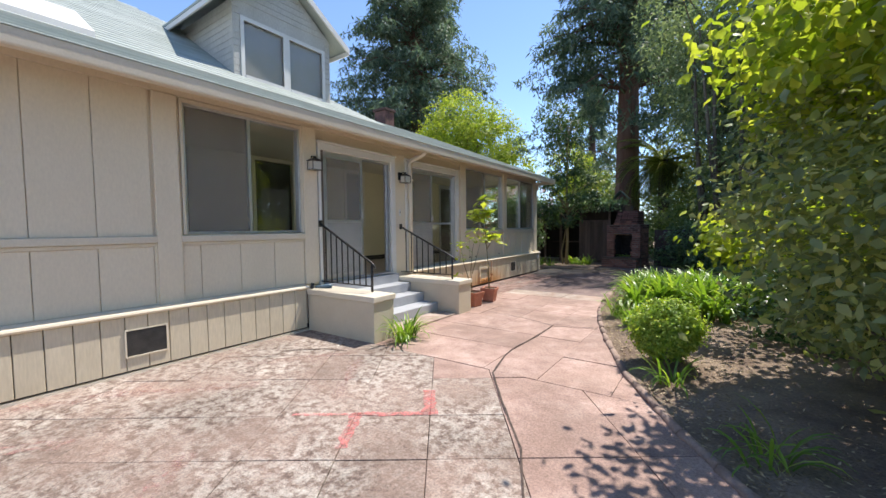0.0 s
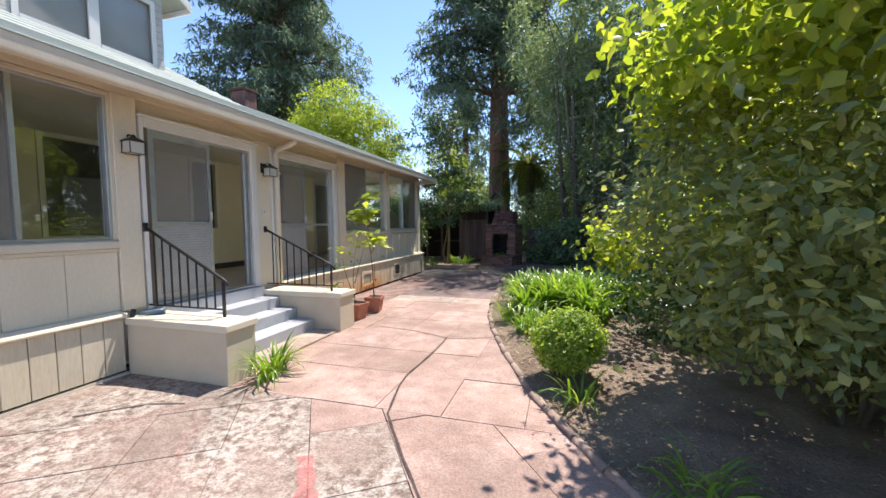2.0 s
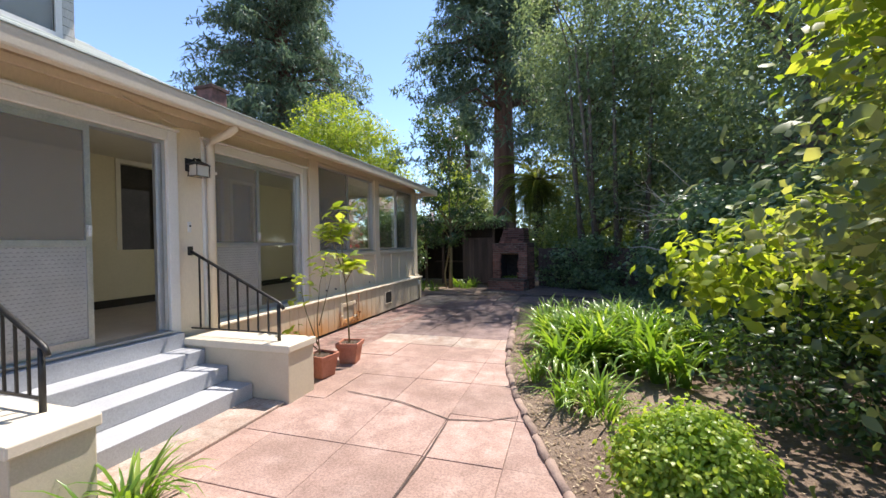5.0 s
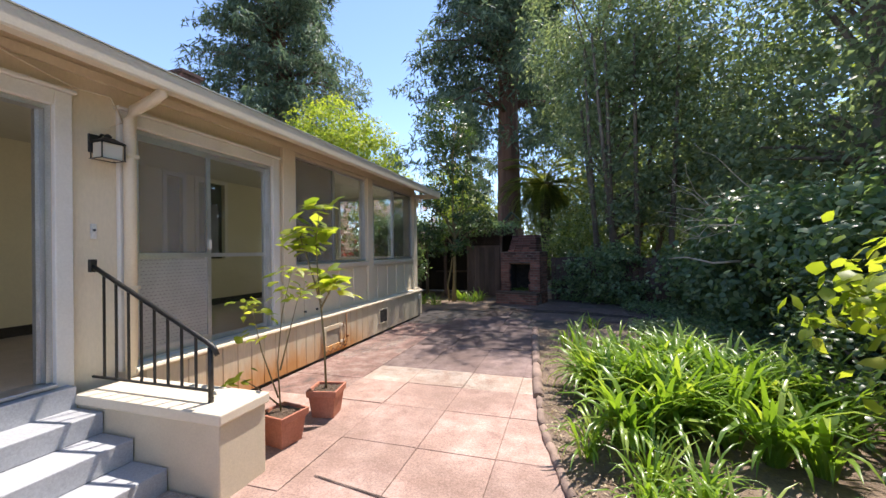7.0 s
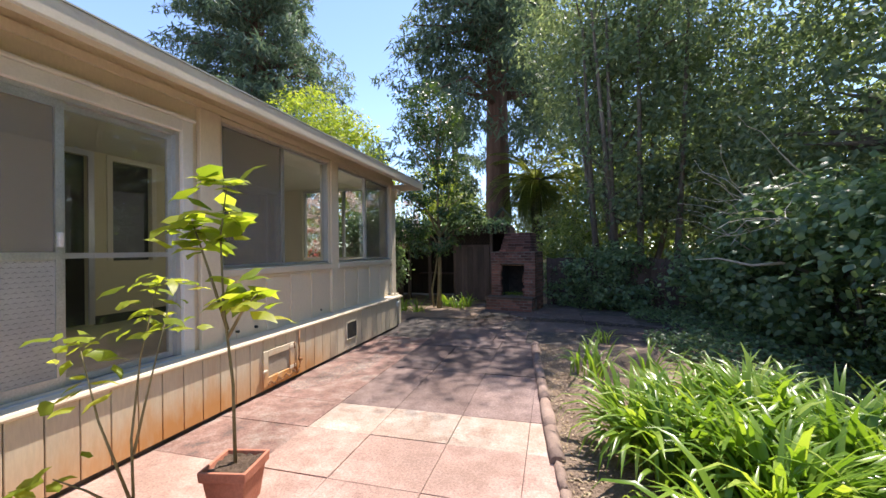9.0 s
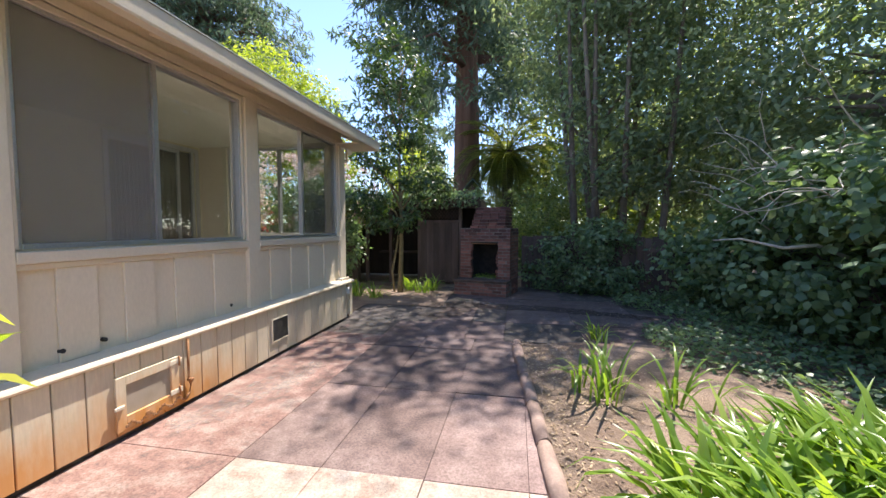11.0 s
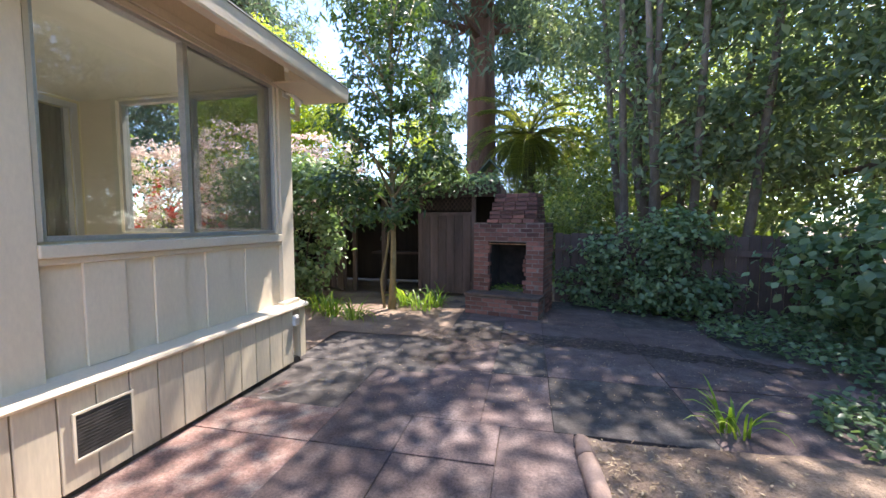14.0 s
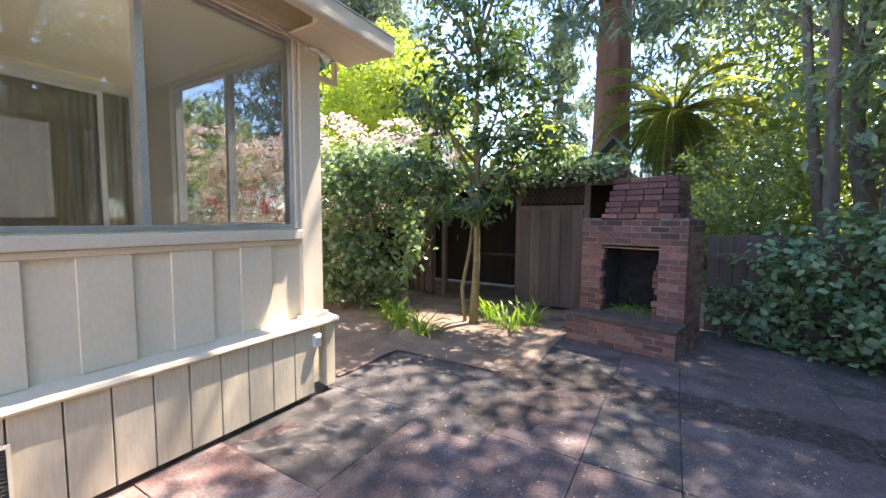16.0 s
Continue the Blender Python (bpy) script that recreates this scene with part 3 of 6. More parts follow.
for k, (a, b, z0, z1) in enumerate(INNER):
    w = thing("inner_window" if z0 > 0.7 else "inner_door", "dark glazed opening in the inner porch wall", "window" if z0 > 0.7 else "door")
    w["kind"] = "structure"
    if a > 5:
        pleat = bmesh.new()
        folds = 46
        cols = [(pleat.verts.new((-2.775 + 0.012 * (q % 2), a + (b - a) * q / folds, z0)), pleat.verts.new((-2.775 + 0.012 * (q % 2), a + (b - a) * q / folds, z1))) for q in range(folds + 1)]
        for (p0, p1), (q0, q1) in zip(cols, cols[1:]):
            pleat.faces.new((p0, q0, q1, p1))
        part("curtain", pleat, CURTAIN, w, "drawn brown pleated curtain")
        part("glass", boxes((-2.745, -2.74, a, b, z0, z1)), GLASS, w).visible_shadow = False
        part("sash", boxes((-2.738, -2.70, b - 0.05, b, z0, z1), (-2.738, -2.71, b - 0.34, b - 0.29, z0, z1), (-2.738, -2.70, a, b - 0.34, z1 - 0.05, z1)), ALU, w, "grey aluminium sash")
    else:
        # opaque near-black pane: the unlit room behind is put into its colour
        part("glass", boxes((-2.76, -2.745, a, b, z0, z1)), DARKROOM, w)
    part("casing", boxes((-2.68, -2.66, a - 0.07, a, z0, z1 + 0.07), (-2.68, -2.66, b, b + 0.07, z0, z1 + 0.07), (-2.68, -2.66, a, b, z1, z1 + 0.07)), ROOM_CEIL if z0 > 0.7 else ALU, w)
bbm = boxes((-2.68, -2.665, -9, 2.7, 0.64, 0.76), (-2.68, -2.665, 3.13, 5.2, 0.64, 0.76))
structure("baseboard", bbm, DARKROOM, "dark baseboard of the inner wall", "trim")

# posts, rails, sills
for y0, y1 in ((-3.88, -3.64), (-2.02, -1.78), (2.28, 2.52), (4.57, 4.76), (6.86, 7.07)):
    b = soft(boxes((0.002, 0.05, y0, y1, 0.66, 2.975)), 0.004, 1)
    part("post", b, TAN, wall_front, "square tan post")
    if y0 > 6:
        part("post_foot", soft(boxes((0.0, 0.09, 6.82, 7.1, 0.66, 0.70)), 0.006, 1), TAN, wall_front)
for y0, y1 in ((-9, -3.88), (-3.64, -2.02), (2.52, 4.57), (4.76, 6.86)):
    part("rail", soft(boxes((0.002, 0.062, y0, y1, 1.34, 1.415)), 0.008, 2), TRIM, wall_front, "pale sill board")
    part("rail_moulding", soft(boxes((0.002, 0.035, y0, y1, 1.30, 1.338)), 0.006, 2), TRIM, wall_front)
part("upper_frieze", boxes((-0.1, 0.0, -9, 6.945, 3.061, 3.212)), TAN, wall_front)
part("frieze", soft(boxes((0.002, 0.03, -9, 7.07, 2.98, 3.055)), 0.004, 1), TAN, wall_front)
# ledge over the skirting
part("ledge", extrude_y([(0.0, 0.60), (0.135, 0.60), (0.16, 0.607), (0.172, 0.625), (0.165, 0.645), (0.15, 0.652), (0.0, 0.672)], -9, -2.06), TAN, wall_front, "rounded pale ledge")
part("ledge", extrude_y([(0.0, 0.60), (0.135, 0.60), (0.16, 0.607), (0.172, 0.625), (0.165, 0.645), (0.15, 0.652), (0.0, 0.672)], 0.36, 7.14), TAN, wall_front, "rounded pale ledge")
part("plinth", boxes((0.0, 0.10, -9, 7.06, -0.03, 0.06)), MOSSY, wall_front, "low concrete plinth")
part("corner_board", soft(boxes((0.05, 0.135, 7.02, 7.12, 0.05, 0.60)), 0.004, 1), SKIRT, wall_front)
part("white_foot", boxes((0.10, 0.14, -9, -2.06, -0.02, 0.022)), TRIM, wall_front, "pale strip at the foot of the wall")

# ---- house: roof ----
EZ, EX = 3.055, 0.52


def lean(x, s=0.41):
    return EZ + s * (EX - x)


def quad_slab(corners, t=0.05):
    bm = bmesh.new()
    lo = [bm.verts.new(Vector(c) - Vector((0, 0, t))) for c in corners]
    hi = [bm.verts.new(c) for c in corners]
    n = len(corners)
    bm.faces.new(hi)
    bm.faces.new(lo[::-1])
    for i in range(n):
        bm.faces.new((lo[i], lo[(i + 1) % n], hi[(i + 1) % n], hi[i]))
    return bm


XR = -4.6
roof = thing("roof", "grey green shingled roof with deep eaves", "roof")
roof["kind"] = "structure"
part("roof_deck", quad_slab([(EX, -9.6, EZ), (EX, 7.45, EZ), (XR, 7.45, lean(XR)), (XR, -9.6, lean(XR))]), TAN, roof, "tan boarded underside of the eaves")
part("roof_back", quad_slab([(XR, -9.6, lean(XR)), (XR, 7.45, lean(XR)), (-9.7, 7.45, EZ), (-9.7, -9.6, EZ)]), SHINGLE, roof)
gb = bmesh.new()
g = [gb.verts.new((x, y, z)) for y in (6.95, 7.05) for x, z in ((0.0, 3.05), (-9.0, 3.05), (XR, lean(XR) - 0.06), (0.0, lean(0) - 0.06))]
for f in ((0, 1, 2, 3), (7, 6, 5, 4), (0, 4, 5, 1), (1, 5, 6, 2), (2, 6, 7, 3), (3, 7, 4, 0)):
    gb.faces.new([g[i] for i in f])
part("gable_end", gb, TAN, roof)
# upper, steeper roof of the main house
UB, UT = -1.7, -5.2
UZ = lean(UB) + 0.02
RZ = 6.22
part("upper_roof", quad_slab([(UB, -9.6, UZ), (UB, 1.6, UZ), (UT, -2.4, RZ), (UT, -9.6, RZ)], 0.04), SHINGLE, roof)
part("hip", quad_slab([(UB, 1.6, UZ), (-8.6, 1.6, UZ), (UT, -2.4, RZ)], 0.04), SHINGLE, roof)
part("upper_back", quad_slab([(-8.6, 1.6, UZ), (-8.6, -9.6, UZ), (UT, -9.6, RZ), (UT, -2.4, RZ)], 0.04), SHINGLE, roof)
# shingle courses: thin lapped strips, each its own piece of the roof
for k in range(34):
    xa = EX - 0.005 - k * 0.15
    xb = xa - 0.155
    y1 = 7.46
    za, zb = lean(xa), lean(xb)
    prof = [(xa, za + 0.002), (xa, za + 0.014), (xb, zb + 0.006), (xb, zb + 0.002)]
    if xb < UB:
        part("shingle_course", extrude_y(prof, 1.5, y1), SHINGLE, roof)
    else:
        part("shingle_course", extrude_y(prof, -9.6, y1), SHINGLE, roof)
run = Vector((UT - UB, 0, RZ - UZ))
for k in range(28):
    a = Vector((UB, 0, UZ)) + run * (k / 28)
    b = Vector((UB, 0, UZ)) + run * ((k + 1.05) / 28)
    end = 1.6 - 4.0 * k / 28
    part("shingle_course", extrude_y([(a.x, a.z + 0.002), (a.x, a.z + 0.016), (b.x, b.z + 0.006), (b.x, b.z + 0.002)], -9.6, end), SHINGLE, roof)
part("gutter", extrude_y([(EX + 0.002, EZ - 0.004), (EX + 0.022, EZ - 0.004), (EX + 0.024, EZ - 0.02), (EX + 0.016, EZ - 0.125), (EX + 0.008, EZ - 0.14), (EX - 0.075, EZ - 0.14), (EX - 0.075, EZ - 0.06), (EX + 0.002, EZ - 0.056)], -9.6, 7.46), TRIM, roof, "tan painted eaves gutter")
part("drip_edge", extrude_y([(EX + 0.002, EZ + 0.004), (EX + 0.032, EZ - 0.002), (EX + 0.032, EZ + 0.008), (EX + 0.002, EZ + 0.022)], -9.6, 7.462), SHINGLE, roof, "dark shingle edge")
part("eave_soffit", boxes((0.036, EX - 0.078, 6.74, 7.448, EZ - 0.14, EZ - 0.12), (0.004, 0.036, 7.075, 7.448, EZ - 0.14, EZ - 0.12)), TAN, roof, "flat boarded eave end")
part("rake_board", quad_slab([(EX, 7.462, EZ - 0.01), (EX, 7.49, EZ - 0.01), (XR, 7.49, lean(XR) - 0.01), (XR, 7.462, lean(XR) - 0.01)], 0.14), TRIM, roof, "tan rake board")
for y in (-8.2, -6.9, -5.6, -4.3, -3.0, -1.7, -0.4, 0.9, 2.2, 3.5, 4.8, 6.1, 7.2):
    part("rafter_tail", quad_slab([(0.44, y, lean(0.44) - 0.055), (0.44, y + 0.05, lean(0.44) - 0.055), (-0.05, y + 0.05, lean(-0.05) - 0.055), (-0.05, y, lean(-0.05) - 0.055)], 0.09), TAN, roof)
# skylight on the upper roof
sk = thing("skylight", "white framed skylight on the roof slope", "skylight")
part("frame", quad_slab([(-1.75, -4.75, UZ + 0.12), (-1.75, -3.85, UZ + 0.12), (-2.6, -3.85, UZ + 0.66), (-2.6, -4.75, UZ + 0.66)], 0.14), WHITE, sk)
# brick chimney
ch = thing("chimney", "small dark brick chimney on the roof", "chimney")
part("shaft", soft(boxes((-4.75, -4.25, 4.35, 4.8, 4.7, 5.5)), 0.01, 1), SOOTBRICK, ch)
part("cap", soft(boxes((-4.8, -4.2, 4.3, 4.85, 5.5, 5.58)), 0.01, 1), SOOTBRICK, ch)

# ---- dormer ----
dm = thing("dormer", "pale shingled gable dormer with two windows", "dormer")
DX, DY0, DY1, DZ = -2.2, -1.79, 0.35, 5.66
YC = (DY0 + DY1) / 2
AP = 6.46
PITCH = 0.66
zb = lean(DX) - 0.05
WY = [(-1.60, -0.80), (-0.66, 0.14)]
WZ0, WZ1 = 4.34, 5.33
for d in ((DX - 0.1, DX, DY0, WY[0][0], zb, DZ), (DX - 0.1, DX, WY[0][1], WY[1][0], zb, DZ), (DX - 0.1, DX, WY[1][1], DY1, zb, DZ), (DX - 0.1, DX, WY[0][0], WY[0][1], zb, WZ0), (DX - 0.1, DX, WY[1][0], WY[1][1], zb, WZ0), (DX - 0.1, DX, WY[0][0], WY[0][1], WZ1, DZ), (DX - 0.1, DX, WY[1][0], WY[1][1], WZ1, DZ)):
    part("wall", boxes(d), DORMER_SH, dm)
gb = bmesh.new()
g = [gb.verts.new(p) for p in ((DX, DY0, DZ), (DX, DY1, DZ), (DX, YC, AP), (DX - 0.1, DY0, DZ), (DX - 0.1, DY1, DZ), (DX - 0.1, YC, AP))]
for f in ((0, 1, 2), (5, 4, 3), (0, 3, 4, 1), (1, 4, 5, 2), (2, 5, 3, 0)):
    gb.faces.new([g[i] for i in f])
part("gable", gb, DORMER_SH, dm)
for y0, y1 in ((DY0, DY0 + 0.1), (DY1 - 0.1, DY1)):
    part("side_wall", boxes((-5.0, DX - 0.1, y0, y1, zb, DZ)), DORMER_SH, dm)
# lapped shingle rows on the front and the side
for k in range(13):
    z = zb + 0.02 + k * 0.115
    if z > DZ - 0.02:
        break
    part("siding_course", boxes((-4.6, DX + 0.012, DY0 - 0.014, DY0 - 0.001, z, z + 0.108)), DORMER_SH, dm)
    segs = [(DY0, WY[0][0] - 0.08), (WY[1][1] + 0.08, DY1)] if z + 0.1 > WZ0 - 0.06 else [(DY0, DY1)]
    for a, b in segs:
        part("siding_course", boxes((DX + 0.001, DX + 0.014, a, b, z, min(z + 0.108, DZ))), DORMER_SH, dm)
for k in range(7):
    z = DZ + k * 0.115
    half = (DY1 - YC) * (AP - z - 0.11) / (AP - DZ)
    if half > 0.05:
        part("siding_course", boxes((DX + 0.001, DX + 0.014, YC - half, YC + half, z, z + 0.108)), DORMER_SH, dm)
for (y0, y1) in WY:
    wdw = part("window", boxes((DX - 0.03, DX + 0.03, y0 - 0.07, y0, WZ0 - 0.06, WZ1 + 0.07), (DX - 0.03, DX + 0.03, y1, y1 + 0.07, WZ0 - 0.06, WZ1 + 0.07), (DX - 0.03, DX + 0.03, y0, y1, WZ1, WZ1 + 0.07), (DX - 0.03, DX + 0.05, y0, y1, WZ0 - 0.06, WZ0)), WHITE, dm, "white wooden window frame")
    p = part("pane", boxes((DX - 0.045, DX - 0.04, y0, y1, WZ0, WZ1)), SHADE_GLASS, wdw, "pane with a drawn shade")
    part("blind", boxes((DX - 0.09, DX - 0.08, y0 - 0.02, y1 + 0.02, WZ0, WZ1)), WHITE, wdw, "pale drawn blind")
part("sill", soft(boxes((DX, DX + 0.06, WY[0][0] - 0.1, WY[1][1] + 0.1, WZ0 - 0.1, WZ0 - 0.062)), 0.005, 1), WHITE, dm)
OV = 0.38
for sgn, ye in ((-1, DY0), (1, DY1)):
    yo = ye + sgn * OV
    zo = AP - (abs(yo - YC)) * PITCH
    part("roof_side", quad_slab([(DX + 0.22, YC, AP + 0.08), (DX + 0.22, yo, zo + 0.08), (-5.3, yo, zo + 0.08), (-5.3, YC, AP + 0.08)], 0.05), SHINGLE, dm)
    part("barge_board", quad_slab([(DX + 0.225, YC, AP + 0.075), (DX + 0.26, YC, AP + 0.075), (DX + 0.26, yo, zo + 0.075), (DX + 0.225, yo, zo + 0.075)], 0.13), WHITE, dm, "white barge board")
    part("eave_board", boxes((-5.0, DX + 0.22, min(yo, yo - sgn * 0.03), max(yo, yo - sgn * 0.03), zo - 0.07, zo + 0.02)), WHITE, dm)

# ---- windows and doors of the porch ----


def sliding_window(name, y0, y1, z0, z1, mid, label, far_screen=False):
    w = thing(name, label, "window")
    w["kind"] = "structure"
    x0, x1 = -0.07, 0.012
    f = 0.03
    fr = part("window_frame", soft(boxes((x0, x1, y0, y0 + f, z0, z1), (x0, x1, y1 - f, y1, z0, z1), (x0, x1, y0 + f, y1 - f, z1 - f, z1), (x0, x1, y0 + f, y1 - f, z0, z0 + f)), 0.003, 1), ALU, w, "grey aluminium frame")
    part("mullion", boxes((-0.05, 0.008, mid - 0.02, mid + 0.02, z0 + f, z1 - f)), ALU, w)
    part("casing", soft(boxes((0.002, 0.03, y0 - 0.03, y0 + 0.002, z0, z1 + 0.04), (0.002, 0.03, y1 - 0.002, y1 + 0.03, z0, z1 + 0.04), (0.002, 0.03, y0 + 0.002, y1 - 0.002, z1 - 0.002, z1 + 0.04)), 0.003, 1), TRIM, w)
    s0, s1 = (mid + 0.02, y1 - f) if far_screen else (y0 + f, mid - 0.02)
    a = part("screen", boxes((-0.015, -0.012, s0, s1, z0 + f, z1 - f)), FINE_SCREEN if far_screen else SCREEN, w, "grey insect screen")
    g1 = part("pane", boxes((-0.045, -0.04, mid + 0.02, y1 - f, z0 + f, z1 - f)), GLASS, w, "clear pane")
    g2 = part("pane", boxes((-0.058, -0.053, y0 + f, mid - 0.02, z0 + f, z1 - f)), GLASS, w, "clear pane")
    for g in (a, g1, g2):
        g.visible_shadow = False
    return w


sliding_window("window_1", -3.58, -2.05, 1.43, 2.93, -2.80, "wide sliding window with an insect screen beside the door")
sliding_window("window_2", 2.55, 4.53, 1.43, 2.93, 3.52, "wide sliding porch window with an insect screen")
sliding_window("window_3", 4.80, 6.82, 1.43, 2.93, 5.78, "wide sliding window by the corner of the porch", True)
# the window in the end wall
we = thing("window_4", "sliding window in the end wall looking on flowers", "window")
we["kind"] = "structure"
part("window_frame", boxes((-2.12, -2.08, 6.95, 7.03, 1.43, 2.95), (-0.27, -0.23, 6.95, 7.03, 1.43, 2.95), (-2.08, -0.27, 6.95, 7.03, 2.91, 2.95), (-2.08, -0.27, 6.95, 7.03, 1.43, 1.47), (-1.15, -1.11, 6.95, 7.03, 1.47, 2.91)), ALU, we)
part("inner_casing", boxes((-2.19, -2.122, 6.912, 6.93, 1.43, 2.97), (-0.228, -0.16, 6.912, 6.93, 1.43, 2.97), (-2.122, -0.228, 6.912, 6.93, 2.952, 2.975), (-2.19, -0.16, 6.88, 6.93, 1.39, 1.428)), ROOM_CEIL, we, "cream inner casing and sill")
for a, b in ((-2.08, -1.15), (-1.11, -0.27)):
    part("pane", boxes((a, b, 6.99, 6.994, 1.47, 2.91)), GLASS, we).visible_shadow = False


def mesh_panel(y0, y1, z0, z1, parent):
    """A pressed metal kick panel with rows of small scalloped slots."""
    panel = part("kick_panel", boxes((-0.004, 0.0, y0, y1, z0, z1)), KICK, parent, "grey pressed metal kick panel")
    bm = bmesh.new()
    ny, nz = int((y1 - y0) / 0.042), int((z1 - z0) / 0.032)
    for j in range(nz):
        for i in range(ny):
            y = y0 + (i + 0.5 + 0.5 * (j % 2)) * (y1 - y0) / (ny + 0.5)
            z = z0 + (j + 0.5) * (z1 - z0) / nz
            if y + 0.016 > y1 or y - 0.016 < y0:
                continue
            v = [bm.verts.new(p) for p in ((0.0015, y - 0.019, z - 0.004), (0.0015, y, z + 0.002), (0.0015, y + 0.019, z - 0.004), (0.0015, y, z + 0.008))]
            bm.faces.new(v)
    holes = obj("slots", bm, SLOT)
    holes.parent = parent
    tagged(holes, "dark scalloped slots", "", "", "stuff")
    holes.location.x = -0.018
    return panel


def screen_door(name, y0, y1, mid, label, rail_z, glass_right, strip=0.0):
    d = thing(name, label, "door")
    d["kind"] = "structure"
    z0, z1 = 0.66, 2.69
    part("casing", soft(boxes((0.002, 0.045, y0 - 0.11, y0 - strip, 0.62, z1 + 0.11), (0.002, 0.045, y1, y1 + 0.11, 0.62, z1 + 0.11), (0.002, 0.045, y0 - strip, y1, z1, z1 + 0.11)), 0.005, 1), WHITE, d, "white door casing")
    if strip:
        part("jamb_strip", boxes((0.002, 0.016, y0 - strip, y0, 0.668, z1)), DARKWOOD, d, "dark brown weathered jamb strip")
    part("cornice", soft(boxes((0.002, 0.07, y0 - 0.13, y1 + 0.13, z1 + 0.112, z1 + 0.14)), 0.006, 1), WHITE, d)
    part("sill", soft(boxes((-0.12, 0.07, y0, y1, 0.642, 0.668)), 0.004, 1), ALU, d)
    part("door_frame", boxes((-0.1, 0.0, y0, y0 + 0.035, 0.67, z1), (-0.1, 0.0, y1 - 0.035, y1, 0.67, z1), (-0.1, 0.0, y0 + 0.035, y1 - 0.035, z1 - 0.035, z1)), ALU, d)
    a, b = y0 + 0.035, mid + 0.03
    leaf = part("screen_leaf", boxes((-0.035, -0.008, a, a + 0.045, 0.672, z1 - 0.036), (-0.035, -0.008, b - 0.045, b, 0.672, z1 - 0.036), (-0.035, -0.008, a + 0.045, b - 0.045, z1 - 0.09, z1 - 0.036), (-0.035, -0.008, a + 0.045, b - 0.045, 0.672, 0.75), (-0.035, -0.008, a + 0.045, b - 0.045, rail_z - 0.025, rail_z + 0.025)), ALU, d, "sliding aluminium screen door")
    part("screen", boxes((-0.024, -0.021, a + 0.045, b - 0.045, rail_z + 0.025, z1 - 0.09)), SCREEN, leaf).visible_shadow = False
    kp = mesh_panel(a + 0.046, b - 0.046, 0.751, rail_z - 0.026, leaf)
    kp.location.x = -0.018
    part("latch", soft(boxes((-0.006, 0.02, b - 0.04, b - 0.012, rail_z + 0.06, rail_z + 0.16)), 0.004, 1), PLASTIC, leaf, "white latch")
    if glass_right:
        g = part("glass_leaf", boxes((-0.075, -0.045, b - 0.01, b + 0.03, 0.672, z1 - 0.036), (-0.075, -0.045, y1 - 0.075, y1 - 0.036, 0.672, z1 - 0.036), (-0.075, -0.045, b + 0.03, y1 - 0.075, rail_z - 0.02, rail_z + 0.02), (-0.075, -0.045, b + 0.03, y1 - 0.075, 0.672, 0.72), (-0.075, -0.045, b + 0.03, y1 - 0.075, z1 - 0.08, z1 - 0.036)), ALU, d)
        part("pane", boxes((-0.062, -0.058, b + 0.03, y1 - 0.075, 0.72, z1 - 0.08)), GLASS, g).visible_shadow = False
    else:
        part("open_leaf", boxes((-0.1, -0.06, y1 - 0.06, y1 - 0.036, 0.672, z1 - 0.036)), ALU, d, "edge of the pushed back glass door")
    return d


screen_door("door_1", -1.64, -0.12, -0.83, "half open sliding porch door with a white casing", 1.60, False, 0.06)
screen_door("door_2", 0.42, 2.10, 1.20, "closed sliding porch door with a screen leaf", 1.58, True)

# ---- steps ----
steps = thing("front_steps", "grey painted concrete steps up to the porch door", "steps")
YS0, YS1 = -1.66, -0.05
for k, (xf, z) in enumerate(((1.03, 0.175), (0.72, 0.33), (0.42, 0.48))):
    part("step", soft(boxes((0.14, xf, YS0, YS1, 0.0 if k == 0 else (0.176, 0.331)[k - 1], z)), 0.008, 2), GREY_STEP, steps)
part("landing", soft(boxes((0.0, 0.14, YS0, YS1, 0.0, 0.635)), 0.006, 1), GREY_STEP, steps)
part("foot_slab", soft(boxes((1.03, 1.42, YS0, YS1, -0.03, 0.03)), 0.006, 1), PALE, steps)


def cheek(y0, y1, label, h=0.50):
    c = thing("cheek_wall", label, "low wall", "cheek walls of the steps")
    part("body", soft(boxes((0.12, 1.46, y0, y1, -0.03, h)), 0.008, 2), STUCCO, c)
    part("cap", soft(boxes((0.115, 1.485, y0 - 0.02, y1 + 0.02, h, h + 0.075)), 0.012, 2), TRIM, c, "pale cast cap")
    return c


cheek(-2.05, -1.67, "cream stuccoed cheek wall beside the steps", 0.525)
cheek(-0.04, 0.36, "cream stuccoed cheek wall beside potted saplings")


